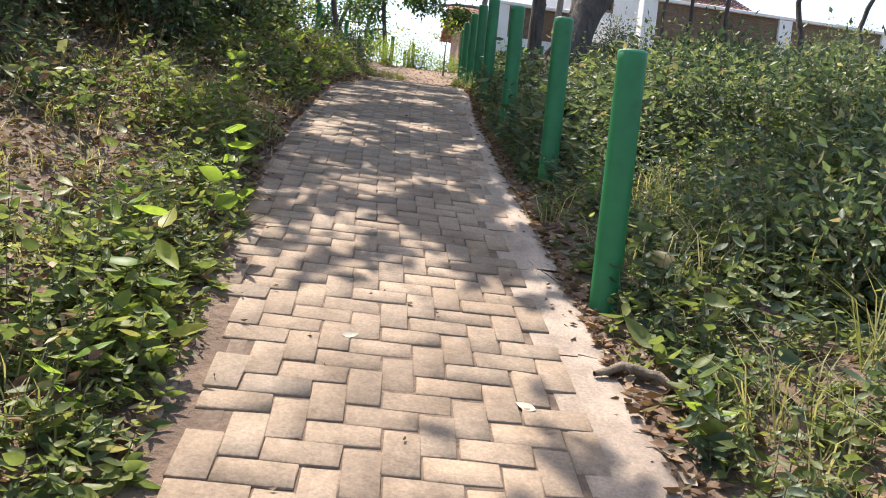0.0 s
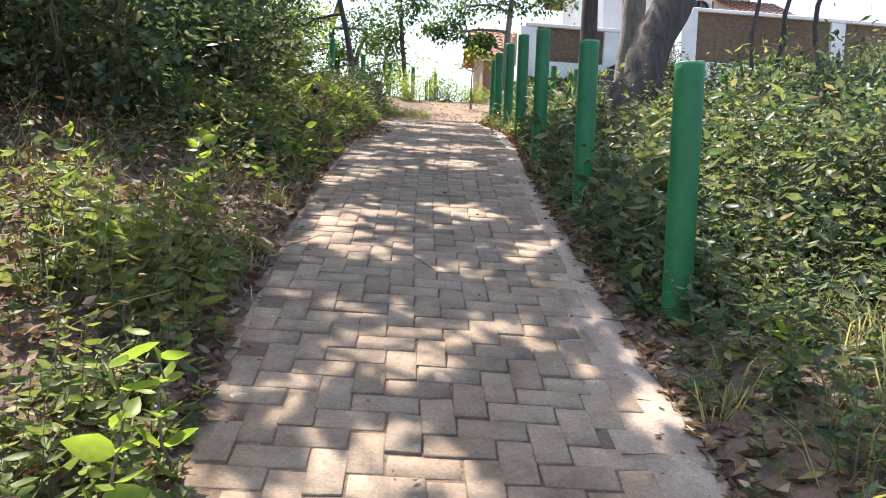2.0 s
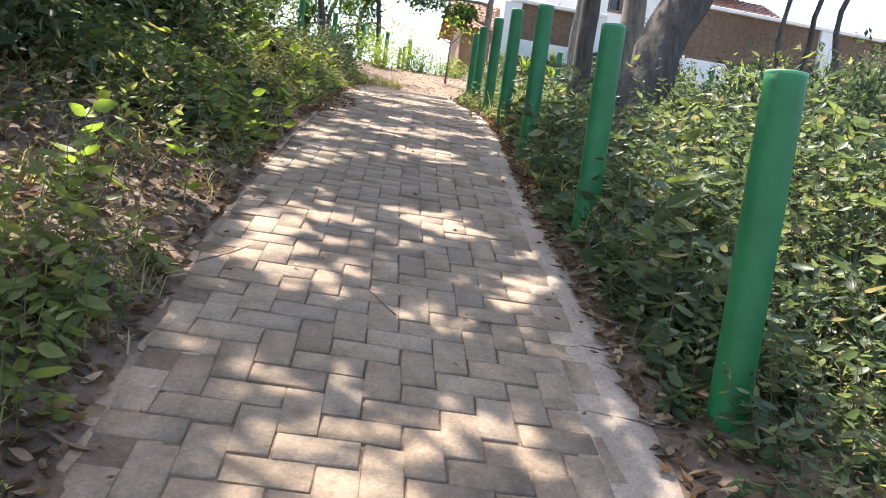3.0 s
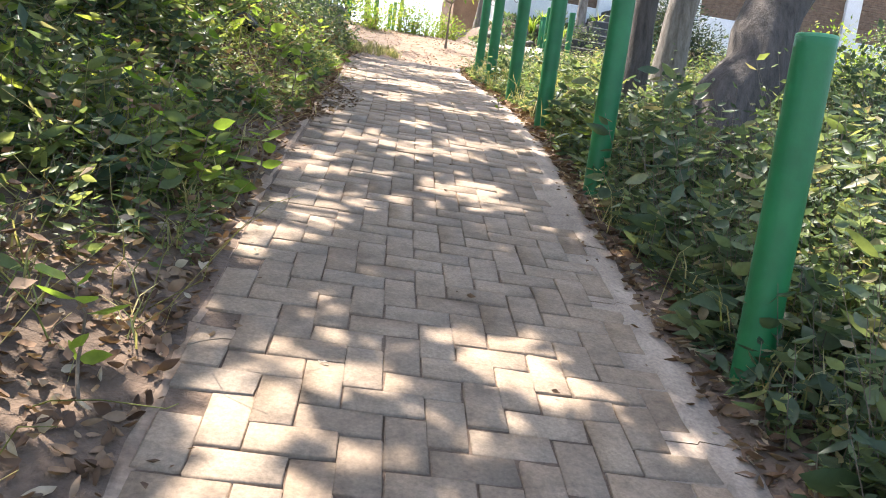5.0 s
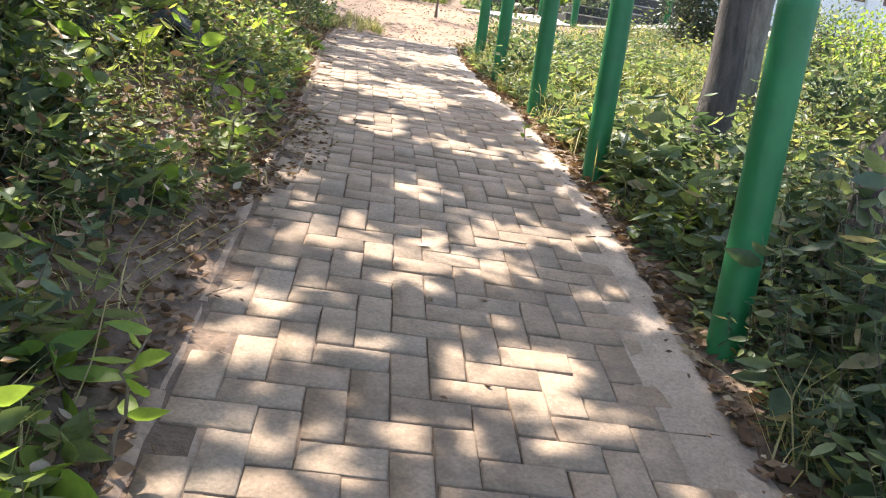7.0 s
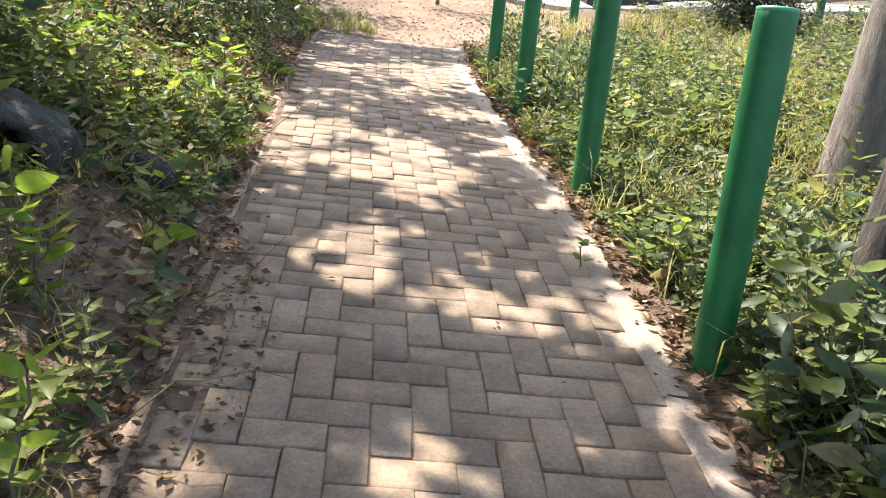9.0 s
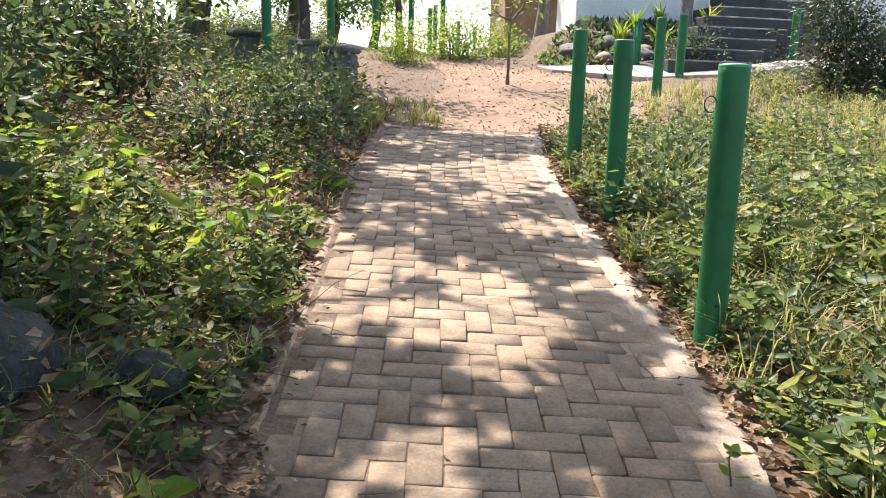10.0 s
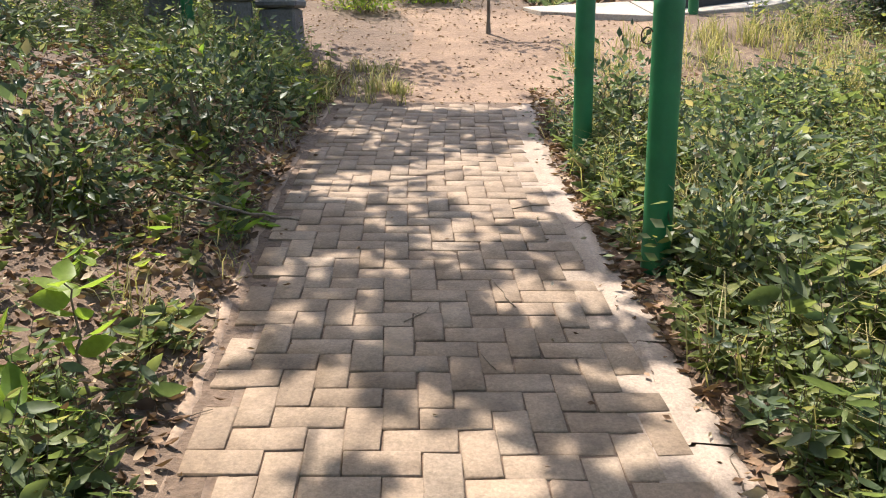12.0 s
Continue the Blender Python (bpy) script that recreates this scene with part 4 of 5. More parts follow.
rng = np.random.default_rng(11)
BANK = [(-2.6, 6.9, 0.7, 1.2), (-3.0, 8.1, 0.85, 1.7), (-3.4, 6.3, 0.9, 2.0), (-2.6, 9.4, 0.6, 1.0), (-3.3, 9.5, 0.9, 2.1), (-3.6, 8.2, 1.0, 2.6), (-2.75, 11.2, 0.6, 1.1), (-3.6, 11.2, 1.0, 2.3),
        (-4.4, 9.6, 1.1, 2.8), (-4.3, 6.6, 1.1, 2.6), (-4.0, 5.0, 1.0, 2.2), (-3.0, 4.9, 0.7, 1.3), (-4.6, 3.4, 1.0, 2.0), (-3.3, 13.1, 0.6, 0.8), (-4.1, 13.2, 1.0, 2.0), (-5.2, 12.0, 1.2, 2.7), (-3.3, 14.6, 0.6, 0.8), (-4.3, 15.3, 0.8, 1.2), (-5.4, 14.4, 1.1, 2.3), (-5.6, 8.0, 1.2, 2.8), (-5.8, 17.0, 1.0, 1.8)]
for i, (x, y, w, h) in enumerate(BANK):
    shrub(on_land(x, y), w, h, int(1500 + 1500 * w * h), 0.075, "dense dark green shrub on the shaded bank", M_SHRUB, 100 + i, "shrubs of the bank")
for i, (x, y, w, h, sunny) in enumerate(((0.75, 14.4, 0.25, 0.4, 0), (0.5, 13.6, 0.2, 0.3, 0), (0.4, 15.7, 0.26, 0.55, 0), (-2.0, 15.0, 0.35, 0.6, 0), (-2.3, 13.9, 0.35, 0.5, 0), (-0.9, 21.8, 0.55, 0.7, 1), (-1.7, 20.9, 0.5, 0.6, 1), (-0.2, 23.8, 0.5, 0.6, 1), (-2.0, 15.9, 0.3, 0.5, 0), (5.3, 17.5, 0.6, 1.0, 0), (7.2, 17.2, 0.8, 1.3, 0), (4.3, 14.5, 0.7, 0.9, 1), (6.0, 14.8, 0.8, 1.1, 0), (2.5, 20.9, 0.3, 0.55, 0), (9.0, 19.6, 1.0, 1.6, 0), (8.0, 12.6, 1.0, 1.4, 0))):
    shrub(on_land(x, y), w, h, int(900 + 2600 * w * h), 0.055, "sunlit yellowish bush in dry grass" if sunny else "small leafy green bush in the weeds", M_SUNNY if sunny else M_SHRUB, 160 + i)


shrub(on_land(3.62, 18.75), 0.3, 1.45, 5000, 0.06, "dense dark grey-green upright bush beside the steps", M_DENSE, 158)
shrub(on_land(4.3, 18.9), 0.4, 0.8, 2600, 0.06, "dense dark grey-green low bush beside the steps", M_DENSE, 159)
rng = np.random.default_rng(55)
for i in range(26):
    yy = rng.uniform(3.2, 11.5)
    xx = float(edge_r(yy)) + rng.uniform(0.75, 3.4)
    if abs(xx - 1.1) < 0.35 and 8.2 < yy < 11:
        continue
    shrub(on_land(xx, yy), rng.uniform(0.35, 0.6), rng.uniform(0.5, 0.88), 2000, 0.06, "leafy green bush among tall weeds on the slope", M_SHRUB, 400 + i, "bushes of the slope")


def sapling(place, tall, n, leaf, label, foliage, seed, name="seedling"):
    rng = np.random.default_rng(seed)
    ob = thing(name, place, label, "young plant")
    p = wander(rng, (0, 0, -0.03), (rng.normal(0, 0.12) * tall, rng.normal(0, 0.12) * tall, tall), 9, 0.012)
    v, f = tube(p, np.linspace(0.004, 0.0015, 9) * (1 + tall), 6)
    part("stem", as_mesh("stem", v, f, M_TWIG, True), M_TWIG, ob)
    for k in range(n):
        a = k * 2.4 + rng.normal(0, 0.3)
        i = int(np.clip(3 + 6 * k / n, 2, 8))
        v, f = leaves(rng, p[i][None], np.array([leaf * rng.uniform(0.7, 1.2)]), np.array([[math.cos(a), math.sin(a), 0.35]]), 0.5, full=True)
        part("leaf", as_mesh("leaf", v, f, foliage, True), foliage, ob)
    return ob


for i, (x, y, h, n, lf) in enumerate(((-1.34, 7.4, 0.28, 9, 0.1), (-1.22, 7.7, 0.3, 8, 0.09), (-1.0, 3.45, 0.42, 12, 0.1), (-0.93, 3.75, 0.38, 10, 0.09), (-1.35, 9.35, 0.35, 12, 0.09), (0.78, 4.3, 0.25, 8, 0.09), (0.42, 9.2, 0.3, 9, 0.08), (0.4, 10.9, 0.22, 8, 0.07), (-1.62, 12.6, 0.35, 12, 0.1), (0.83, 2.35, 0.2, 8, 0.08), (-1.62, 10.1, 0.3, 10, 0.12), (-1.5, 10.0, 0.22, 8, 0.11), (-1.25, 6.05, 0.3, 8, 0.1), (-1.45, 5.6, 0.34, 9, 0.11), (0.02, 10.9, 0.1, 7, 0.05))):
    sapling(on_land(x, y), h, n, lf, "bright yellow-green seedling with broad leaves at the path edge", M_SUNNY, 200 + i)
tree("young_tree", on_land(-0.2, 19.6), [(0, 0, 0), (0.01, 0, 0.3), (0.0, 0, 0.6), (0.02, 0, 0.8)], 0.022,
     [((-0.25, 0, 0.95), (0.3, 0.25, 0.2)), ((0.3, 0, 1.05), (0.35, 0.25, 0.2)), ((0.02, 0, 1.25), (0.3, 0.25, 0.2))], 90, 0.09, "thin sapling with sparse pale leaves on bare earth", M_TWIG, M_SUNNY, seed=90, limb_r=0.5, twigs=5)


def strap_plant(place, n, size, seed):
    rng = np.random.default_rng(seed)
    a = rng.uniform(0, 2 * np.pi, n)
    lean = np.stack([np.cos(a), np.sin(a), np.zeros(n)], -1) * rng.uniform(0.5, 1.1, (n, 1))
    v, f = blades(rng, rng.normal(0, 0.03, (n, 3)) * np.array([1, 1, 0]), size * rng.uniform(0.6, 1.1, n), lean, 0.018)
    ob = new("strap_leaf_plant", as_mesh("strap_leaf_plant", v, f, M_SUNNY))
    ob.location = place
    return tagged(ob, "clump of long arching strap leaves on the terrace bank", "plant", "strap plants")


for i, (s, o) in enumerate(((0.5, -0.9), (0.8, -1.2), (1.0, -0.7), (1.75, -0.8), (0.2, -1.1))):
    x, y, _ = wall_place(s, o, 0)
    strap_plant(on_land(x, y), 34, 0.6, 300 + i)


def dry_branch(points, radius, label):
    pts = np.array([on_land(x, y, dz) for x, y, dz in points])
    t = np.linspace(0, len(pts) - 1, 12)
    p = np.stack([np.interp(t, np.arange(len(pts)), pts[:, k]) for k in range(3)], -1)
    p[1:-1] += np.random.default_rng(7).normal(0, 0.004, (10, 3))
    v, f = tube(p - p[0], radius * (0.5 + np.sin(np.linspace(0.15, 2.9, 12)) * 0.6), 8)
    ob = new("dry_branch", as_mesh("dry_branch", v, f, M_TWIG, True))
    ob.location = p[0]
    return tagged(ob, label, "branch")


dry_branch([(0.53, 2.66, 0.02), (0.62, 2.7, 0.035), (0.72, 2.68, 0.04), (0.82, 2.6, 0.03)], 0.016, "curled brown dry husk lying over the cement edge")
dry_branch([(-1.75, 13.7, 0.22), (-1.55, 13.9, 0.14), (-1.3, 14.05, 0.06)], 0.006, "bare twig reaching from the bank over the paving")


def dry_leaf(x, y, size, turn, seed):
    rng = np.random.default_rng(seed)
    v, f = leaves(rng, np.zeros((1, 3)), np.array([size]), np.array([[math.cos(turn), math.sin(turn), 0.12]]), 0.55, 0.1, full=True)
    ob = new("dry_leaf", as_mesh("dry_leaf", v, f, M_PALELEAF, True))
    ob.location = on_land(x, y, 0.006)
    return tagged(ob, "pale curled dry leaf lying on the paving", "leaf", "dry leaves on the path")


for i, (x, y, sz, a) in enumerate(((-0.3, 2.75, 0.06, 0.3), (0.32, 2.42, 0.07, 2.6), (0.62, 2.3, 0.06, 1.0), (-0.25, 13.5, 0.035, 1.2), (-0.6, 9.0, 0.05, 0.1), (0.2, 7.2, 0.05, 1.9), (-0.75, 6.4, 0.05, 2.2), (0.05, 10.4, 0.04, 0.8), (-0.9, 4.2, 0.06, 0.5))):
    dry_leaf(x, y, sz, a, 500 + i)

# ---- undergrowth: weeds, grass and fallen leaves ----


def scatter(rng, n, y0, y1, side, near, far, power=1.0):
    """Places beside the path: distance from its edge between near and far, thicker towards it."""
    y = rng.uniform(y0, y1, n)
    d = near + (far - near) * rng.uniform(0, 1, n) ** power
    x = edge_r(y) + d if side > 0 else edge_l(y) - d
    return x, y, d


def clear_of_building(x, y):
    s = (x - WALL_C[0]) * WALL_D[0] + (y - WALL_C[1]) * WALL_D[1]
    o = (x - WALL_C[0]) * WALL_N[0] + (y - WALL_C[1]) * WALL_N[1]
    return ~((o > -3.7) & (s > -4))


def weeds(name, seed, n, y0, y1, side, near, far, tall, leaf, per, mat, label, power=1.0, bare=None, thin=-0.9, full=False):
    rng = np.random.default_rng(seed)
    x, y, d = scatter(rng, n, y0, y1, side, near, far, power)
    patch = np.sin(1.9 * x + 0.7 * y) + np.sin(2.6 * y - 1.1 * x) + np.sin(0.9 * y + 2.0 * side)
    keep = clear_of_building(x, y) & (patch + rng.normal(0, 0.9, n) > (thin(y) if callable(thin) else thin))
    if bare is not None:
        keep &= ~bare(x, y)
    x, y, d, patch = x[keep], y[keep], d[keep], patch[keep]
    n = len(x)
    root = np.stack([x, y, land(x, y)], -1)
    tuft = np.sin(5.3 * x + 2.1 * y + seed) * np.sin(4.7 * y - 3.2 * x)
    h = tall * rng.uniform(0.35, 1.15, n) * (0.8 + 0.14 * patch) * (1 + 0.38 * tuft) * np.clip(0.35 + d / 0.45, 0.35, 1)
    if side > 0:
        h = h * np.interp(y, [0, 10.3, 11.5, 18], [1, 1, 0.76, 0.7])
    lean = rng.normal(0, 0.22, (n, 3)) * np.array([1, 1, 0])
    lean[:, 0] -= side * 0.08
    k = np.tile(np.arange(per), n)
    idx = np.repeat(np.arange(n), per)
    t = (k + rng.uniform(0.2, 1.0, n * per)) / per
    at = root[idx] + (lean[idx] * t[:, None] + np.array([0, 0, 1.0]) * t[:, None]) * h[idx][:, None]
    a = k * 2.4 + rng.uniform(0, 6.28, n)[idx]
    along = np.stack([np.cos(a), np.sin(a), rng.uniform(-0.55, 0.75, n * per)], -1)
    size = leaf * rng.uniform(0.55, 1.35, n * per) * (1.15 - 0.5 * t) * rng.uniform(0.7, 1.35, n)[idx]
    v, f = leaves(rng, at, size, along, 0.4, full=full)
    ob = tagged(new(name, as_mesh(name, v, f, mat)), label, "weeds", kind="stuff")
    side_w = np.stack([np.ones(n), np.zeros(n), np.zeros(n)], -1) * 0.0022
    top = root + (lean + np.array([0, 0, 1.0])) * h[:, None]
    v = np.stack([root - side_w, root + side_w, top + side_w * 0.4, top - side_w * 0.4], 1).reshape(-1, 3)
    f = np.arange(n)[:, None] * 4 + np.arange(4)
    tagged(new("weed_stems", as_mesh("weed_stems", v, f, M_TWIG)), "thin brown-green stems of the weeds", "weeds", kind="stuff")
    return ob


bare_left = lambda x, y: ((x + 1.62) ** 2 / 0.06 + (y - 10.35) ** 2 / 0.14 < 1) | ((x + 1.75) ** 2 / 0.1 + (y - 9.6) ** 2 / 0.2 < 1) | (y > 17.2)
bank_thin = lambda y: np.interp(y, [0, 2.4, 3.5, 5, 6.5, 7.5, 9, 10, 11.5, 13, 14.5, 17], [-0.4, 0.2, 1.5, 2.1, 1.5, -0.6, -0.3, 0.2, -0.9, -0.7, 0.7, 1.1])
weeds("bank_weeds", 1, 5200, -1, 17.5, -1, 0.05, 1.5, 0.34, 0.08, 11, M_WEED, "tangled green weeds on the bank", 0.9, bare_left, bank_thin, True)
weeds("bank_undergrowth", 2, 3800, 0, 18, -1, 1.05, 5.5, 0.55, 0.09, 10, M_SHRUB, "dark green undergrowth on the bank", 1.0, bare_left, lambda y: np.interp(y, [0, 3, 6.3, 7.5, 13, 15], [0, 0.9, 0.9, 0, 0, 0.9]))
weeds("fine_bank_weeds", 3, 4200, -1, 17.5, -1, 0.02, 1.2, 0.22, 0.042, 12, M_WEED, "fine-leaved low weeds at the bank's foot", 0.8, None, bank_thin)
weeds("broadleaf_bank_weeds", 9, 700, -1, 17.5, -1, 0.03, 1.8, 0.42, 0.13, 8, M_SUNNY, "broad-leaved bright green weeds on the bank", 0.9, lambda x, y: bare_left(x, y) | ((y > 2.6) & (y < 7) & (np.sin(41 * x + 23 * y) > -0.6)), bank_thin, True)
weeds("verge_weeds", 4, 4200, -1, 17.0, 1, 0.06, 1.6, 0.46, 0.075, 12, M_SHRUB, "thick green weeds along the verge", 0.9, lambda x, y: (y > 16.4) | ((y > 9.4) & (np.sin(37 * x + 51 * y) > -0.5)), -1.5, True)
# takes over from the darker verge weeds; lighter leaf colour chosen to look sunlit
weeds("sunny_verge_weeds", 16, 2500, 9.2, 17.0, 1, 0.06, 1.8, 0.42, 0.07, 12, M_WEED, "yellow-green weeds along the sunny verge", 0.9, lambda x, y: y > 16.4, -1.2, True)
weeds("slope_weeds", 5, 4000, 2.5, 21, 1, 0.9, 6.5, 0.75, 0.072, 13, M_WEED, "tall sunlit weeds on the open slope", 0.9, lambda x, y: (y > 17) & (x < 2.4))
weeds("slope_undergrowth", 15, 3600, 0, 21, 1, 0.7, 6.5, 0.62, 0.066, 13, M_SHRUB, "dark green undergrowth on the open slope", 0.9, lambda x, y: (y > 16.5) & (x < 2.4))
weeds("near_verge_weeds", 17, 2300, -0.5, 8.6, 1, 0.1, 2.6, 0.4, 0.05, 13, M_WEED, "tangled weeds and grass beside the first post", 0.9, None, -9)
weeds("fine_verge_weeds", 6, 4300, -1, 17.0, 1, 0.03, 1.3, 0.28, 0.04, 13, M_WEED, "fine-leaved low weeds at the verge", 0.8)
weeds("broadleaf_verge_weeds", 10, 1000, -1, 17.0, 1, 0.1, 2.2, 0.5, 0.13, 8, M_WEED, "broad-leaved green weeds along the verge", 0.9, lambda x, y: y > 16.4, -0.9, True)
weeds("path_edge_weeds", 24, 320, 0.5, 4.2, -1, -0.04, 0.4, 0.24, 0.06, 10, M_WEED, "low weeds spilling over the edge of the paving", 1.0, None, -9, True)
weeds("broadleaf_shade_weeds", 21, 900, 5.4, 10.2, 1, 0.12, 1.7, 0.5, 0.125, 9, M_SHRUB, "broad-leaved dark weeds crowding the shaded posts", 0.9, None, -1.2, True)
weeds("broadleaf_shade_weeds", 22, 600, 7.0, 9.2, -1, 0.25, 2.3, 0.32, 0.11, 8, M_SHRUB, "broad-leaved dark weeds on the shaded bank", 0.9, None, -0.8, True)
weeds("far_weeds", 7, 2600, 0, 22, 1, 6.0, 14.0, 0.9, 0.12, 9, M_WEED, "tall green undergrowth far down the slope", 1.0)
weeds("plateau_weeds", 8, 2300, 16.8, 34, -1, 0.1, 7.0, 0.4, 0.07, 9, M_WEED, "low weeds on the plateau", 1.0)


weeds("seat_weeds", 19, 2400, 16.9, 21, -1, 0.35, 4.5, 0.34, 0.06, 11, M_WEED, "weeds and low brush round the block seats", 1.0, None, -0.6)
weeds("edge_brush", 20, 2000, 21.5, 29, -1, -0.4, 6.0, 0.75, 0.075, 12, M_WEED, "sunlit brush between the posts of the far edge", 1.0, None, -0.6)


def grass(name, seed, n, y0, y1, side, near, far, tall, mat, label, width=0.004):
    rng = np.random.default_rng(seed)
    m = n // 14
    x, y, d = scatter(rng, m, y0, y1, side, near, far, 0.9)
    keep = clear_of_building(x, y)
    x, y = x[keep], y[keep]
    idx = rng.integers(0, len(x), n)
    bx, by = x[idx] + rng.normal(0, 0.045, n), y[idx] + rng.normal(0, 0.045, n)
    a = rng.uniform(0, 6.28, n)
    lean = np.stack([np.cos(a), np.sin(a), np.zeros(n)], -1) * rng.uniform(0.4, 2.0, (n, 1))
    v, f = blades(rng, np.stack([bx, by, land(bx, by) - 0.01], -1), tall * rng.uniform(0.4, 1.2, n), lean, width)
    return tagged(new(name, as_mesh(name, v, f, mat)), label, "grass", kind="stuff")


grass("dry_grass", 11, 4500, -1, 17.5, -1, 0.0, 1.6, 0.16, M_STRAW, "dry straw-coloured grass tufts on the bank", 0.003)
grass("dry_grass", 12, 5000, -1, 17.0, 1, 0.05, 1.8, 0.28, M_STRAW, "dry straw-coloured grass tufts along the verge", 0.003)
grass("arching_grass", 23, 420, 1.2, 4.6, 1, 0.1, 1.6, 0.42, M_STRAW, "long arching pale grass blades beside the first post", 0.003)
grass("dry_grass", 13, 9000, 11.5, 21, 1, 0.3, 3.5, 0.28, M_STRAW, "straw-coloured grass on the sunny slope", 0.004)
grass("plateau_grass", 14, 4000, 18.4, 25, -1, -1.2, 2.2, 0.12, M_STRAW, "short dry grass on the bare earth", 0.004)


def litter(name, seed, n, x, y, lift, size, label, curl=0.5, mat=None, full=False):
    rng = np.random.default_rng(seed)
    n = len(x)
    a = rng.uniform(0, 6.28, n)
    along = np.stack([np.cos(a), np.sin(a), rng.uniform(-0.05, curl, n)], -1)
    at = np.stack([x, y, land(x, y) + lift + rng.uniform(0, 0.012, n)], -1)
    v, f = leaves(rng, at, size * rng.uniform(0.4, 1.3, n), along, 0.52, 0.2, full=full)
    return tagged(new(name, as_mesh(name, v, f, mat or M_LITTER)), label, "leaf litter", kind="stuff")


rng = np.random.default_rng(31)
x, y, _ = scatter(rng, 27000, -1, 18, -1, -0.01, 3.2, 1.4)
litter("leaf_litter", 32, 0, x, y, 0.006, 0.05, "dry brown fallen leaves on the bank", 0.75, full=True)
x, y, _ = scatter(rng, 7000, 1.5, 16.5, -1, 0.1, 2.2, 1.0)
litter("caught_leaves", 44, 0, x, y, 0.02 + 0.3 * rng.uniform(0, 1, 7000) ** 2, 0.048, "dead brown leaves caught among the bank's weeds", 0.9)
x, y, _ = scatter(rng, 12000, -1, 17.5, 1, -0.02, 2.2, 1.9)
litter("leaf_litter", 33, 0, x, y, 0.004, 0.055, "dry brown fallen leaves along the verge")
y = rng.uniform(0, 17, 420)
u = rng.uniform(0, 1, 420)
u = np.where(rng.uniform(0, 1, 420) < 0.75, np.where(u < 0.5, u * 0.24, 1 - (1 - u) * 0.2), u)
x = edge_l(y) + (edge_r(y) - edge_l(y)) * u
litter("fallen_leaves", 34, 0, x, y, 0.004, 0.03, "small fallen leaves and crumbs on the paving", 0.25)
y = rng.uniform(9.2, 11.0, 600)
x = edge_l(y) + 0.3 * rng.uniform(0, 1, 600) ** 1.5 * np.sin(np.pi * (y - 9.1) / 2)
litter("trodden_litter", 39, 0, x, y, 0.003, 0.032, "crumbled leaves and soil swept over the paving edge", 0.3)
x, y = rng.uniform(-2.6, 1.6, 2800), rng.uniform(16.9, 22.5, 2800)
grass("dry_grass", 18, 1500, 16.9, 19.8, -1, -0.6, 0.8, 0.17, M_STRAW, "dry grass tufts where the paving ends", 0.004)
litter("plateau_litter", 35, 0, x, y, 0.004, 0.035, "fallen leaves on the bare dry earth", 0.3)

rng = np.random.default_rng(36)
s, o = rng.uniform(-0.9, 2.3, 700), rng.uniform(-1.7, -0.25, 700)
x, y = WALL_C[0] + WALL_D[0] * s + WALL_N[0] * o, WALL_C[1] + WALL_D[1] * s + WALL_N[1] * o
litter("terrace_litter", 37, 0, x, y, 0.01, 0.09, "dry leaves and low plants on the terrace bank", 1.2)
s, o = rng.uniform(-0.9, 2.0, 1500), rng.uniform(-1.5, -0.25, 1500)
x, y = WALL_C[0] + WALL_D[0] * s + WALL_N[0] * o, WALL_C[1] + WALL_D[1] * s + WALL_N[1] * o
litter("terrace_plants", 38, 0, x, y, 0.06, 0.12, "green ground cover on the terrace bank", 2.0, M_SHRUB)

# dry brush: bent bare stems tangled over the litter of the bank
rng = np.random.default_rng(43)
x, y, _ = scatter(rng, 800, 0.5, 12.5, -1, 0.05, 1.7, 0.9)
rods = []
for xx, yy in zip(x, y):
    a, ln, up = rng.uniform(0, 6.28), rng.uniform(0.12, 0.5), rng.uniform(0.02, 0.4)
    z = float(land(xx, yy))
    p = wander(rng, (xx, yy, z - 0.01), (xx + ln * math.cos(a), yy + ln * math.sin(a), z + up), 6, 0.02)
    rods.append(tube(p, np.linspace(rng.uniform(0.0018, 0.0034), 0.001, 6), 3))
v, f = joined(rods)
tagged(new("dry_brush", as_mesh("dry_brush", v, f, M_STRAW)), "tangled dry pale stems over fallen leaves on the bank", "brush", kind="stuff")

# fallen twigs on the path and at its edges
rng = np.random.default_rng(41)
for i in range(34):
    yy = rng.uniform(2.2, 15)
    xx = float(edge_l(yy) + (edge_r(yy) - edge_l(yy)) * (rng.uniform(0, 1) if i < 16 else rng.choice([-0.05, 1.05, 0.03])))
    a, ln = rng.uniform(0, 3.14), rng.uniform(0.06, 0.28)
    p = wander(rng, (xx, yy, 0), (xx + ln * math.cos(a), yy + ln * math.sin(a), 0), 6, 0.006)
    p[:, 2] = land(p[:, 0], p[:, 1]) + 0.004
    v, f = tube(p - p[0], np.linspace(0.0028, 0.0012, 6), 5)
    ob = new("twig", as_mesh("twig", v, f, M_TWIG, True))
    ob.location = p[0]
    tagged(ob, "thin dry brown twig lying on the paving", "twig", "fallen twigs")

# ---- paving bricks in herringbone, each with worn edges and open joints ----
BL, BW, JT = 0.199, 0.0985, 0.0035
UNIT = BW + JT


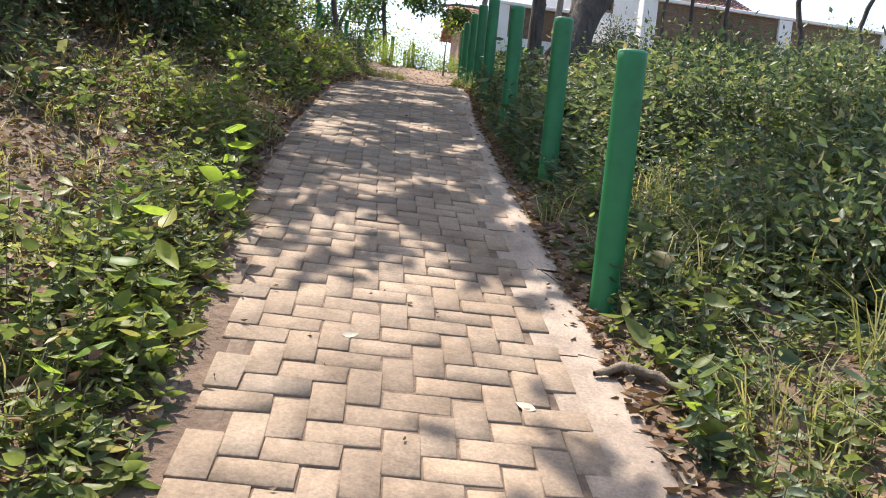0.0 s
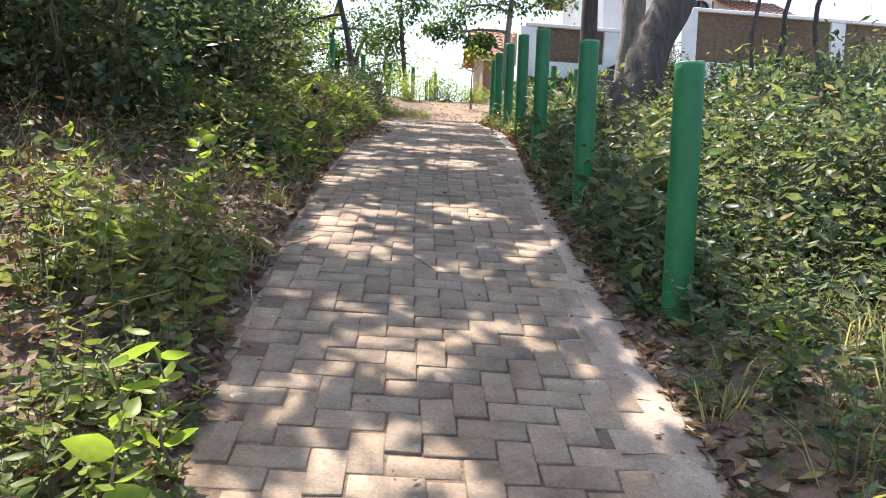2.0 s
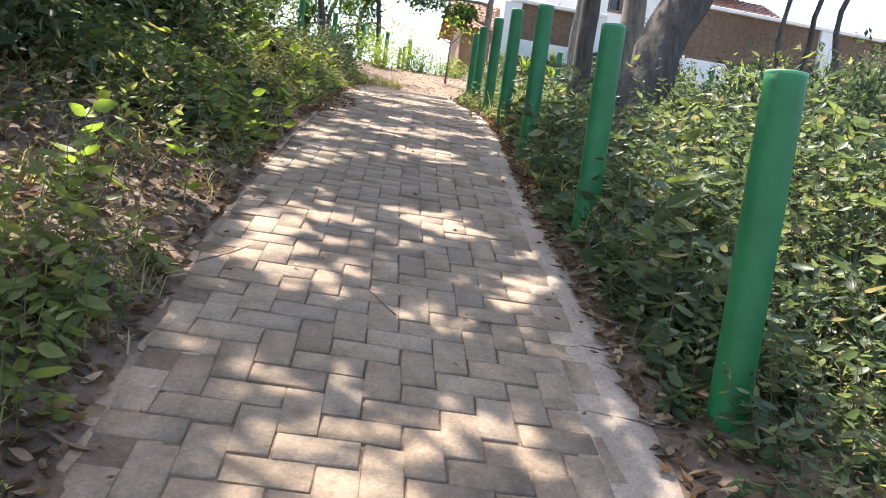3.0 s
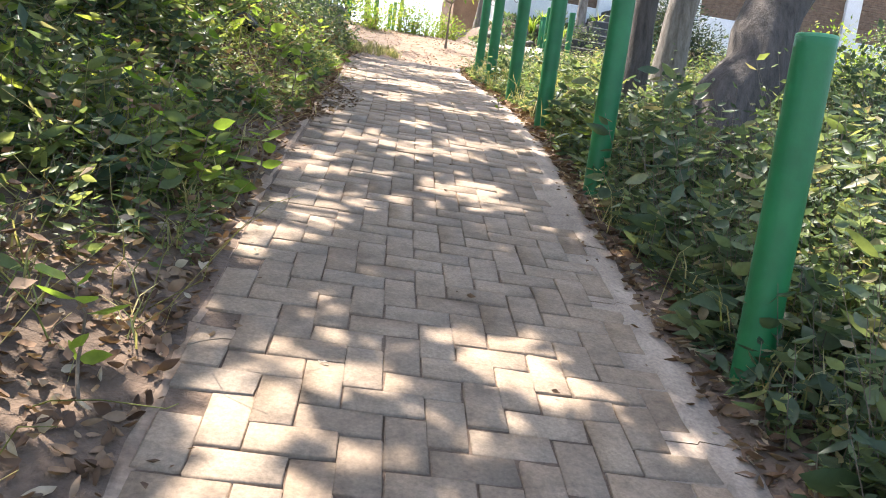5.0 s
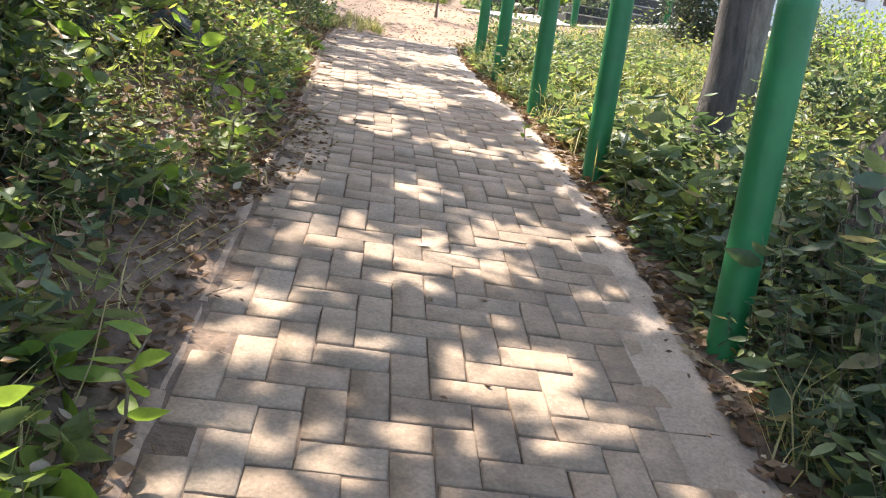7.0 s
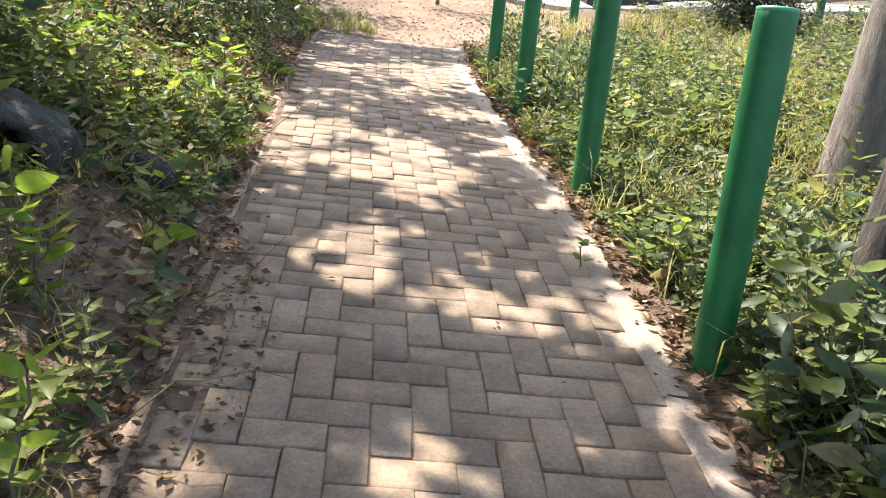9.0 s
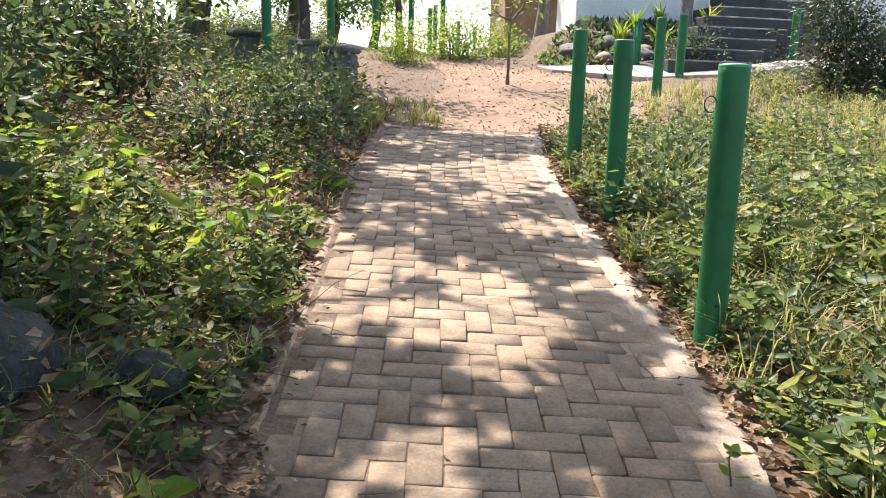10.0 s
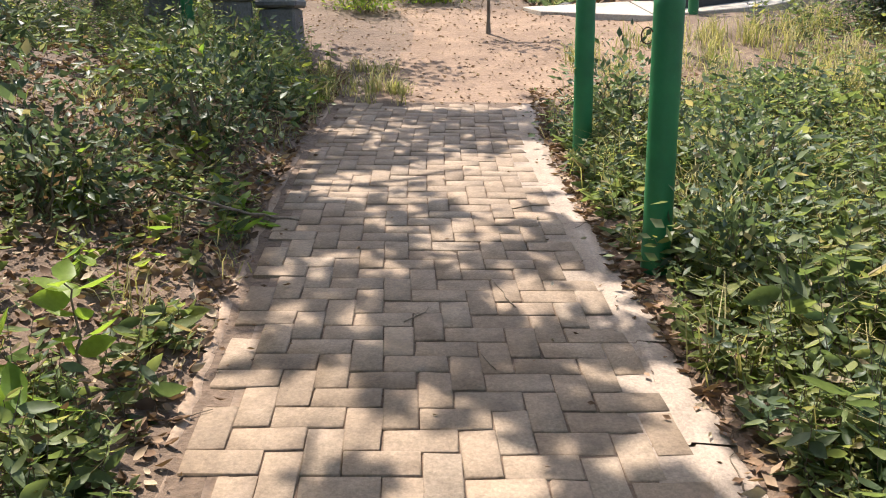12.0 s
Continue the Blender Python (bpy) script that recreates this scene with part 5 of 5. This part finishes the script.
def brick_block(rng):
    """A paver with a worn, slightly uneven top edge: bottom ring, shoulder ring and top ring."""
    hl, hw = BL / 2, BW / 2
    c = 0.003
    pts = []
    for (a, b, z) in ((hl, hw, -0.06), (hl, hw, -0.0035), (hl - c, hw - c, 0.0)):
        for sx, sy in ((-1, -1), (1, -1), (1, 1), (-1, 1)):
            pts.append((sx * a + rng.normal(0, 0.0018), sy * b + rng.normal(0, 0.0018), z + rng.normal(0, 0.0012)))
    fs = []
    for r in (0, 4):
        for k in range(4):
            fs.append((r + k, r + (k + 1) % 4, r + 4 + (k + 1) % 4, r + 4 + k))
    fs.append((8, 9, 10, 11))
    return np.array(pts), np.array(fs)


rng = np.random.default_rng(61)
kinds = [brick_block(rng) for _ in range(10)]
brick_meshes = [as_mesh("brick", v, f, M_BRICK) for v, f in kinds]
spots = []
for r in range(-14, 200):
    for c in range(-13, 15):
        m = (c - r) % 4
        if m == 0:
            spots.append(((c + 1.0) * UNIT, (r + 0.5) * UNIT, 0.0))
        elif m == 3:
            spots.append(((c + 0.5) * UNIT, (r + 1.0) * UNIT, math.pi / 2))
rest = []
PART_FROM, PART_TO = 5.8, 9.8
for u, s, turn in spots:
    y = s
    xl, xr = float(edge_l(y)), float(edge_r(y))
    x = (xl + xr) / 2 + 0.02 + u
    half = BL / 2 if turn == 0 else BW / 2
    if x - half < xl + 0.02 or x + half > xr - 0.095 or y > 16.9 + 0.06 * math.sin(9 * x) or y < -1.0:
        continue
    slope = float(profile(y + 0.1) - profile(y - 0.1)) / 0.2
    heading = -(float(edge_l(y + 0.2) + edge_r(y + 0.2)) - (xl + xr)) / 0.4
    wear = 0.0025 * math.sin(5 * x + 2 * y) + rng.normal(0, 0.0014)
    m = Matrix.Translation((x, y, float(land(x, y)) + wear)) @ Matrix.Rotation(heading * 0.6, 4, "Z") @ Matrix.Rotation(math.atan(slope), 4, "X") @ Matrix.Rotation(0.03, 4, "Y") \
        @ Matrix.Rotation(turn + rng.normal(0, 0.009), 4, "Z") @ Matrix.Rotation(rng.normal(0, 0.004), 4, "X") @ Matrix.Rotation(rng.normal(0, 0.004), 4, "Y")
    k = int(rng.integers(0, 10))
    if PART_FROM < y < PART_TO:
        b = new("brick", brick_meshes[k])
        b.parent = pavement
        b.matrix_basis = m
    else:
        v, f = kinds[k]
        mm = np.array(m)
        rest.append((v @ mm[:3, :3].T + mm[:3, 3], f))
v, f = joined(rest)
tagged(part("more_bricks", as_mesh("more_bricks", v, f, M_BRICKS), M_BRICKS, pavement), "herringbone paving bricks", kind="stuff")
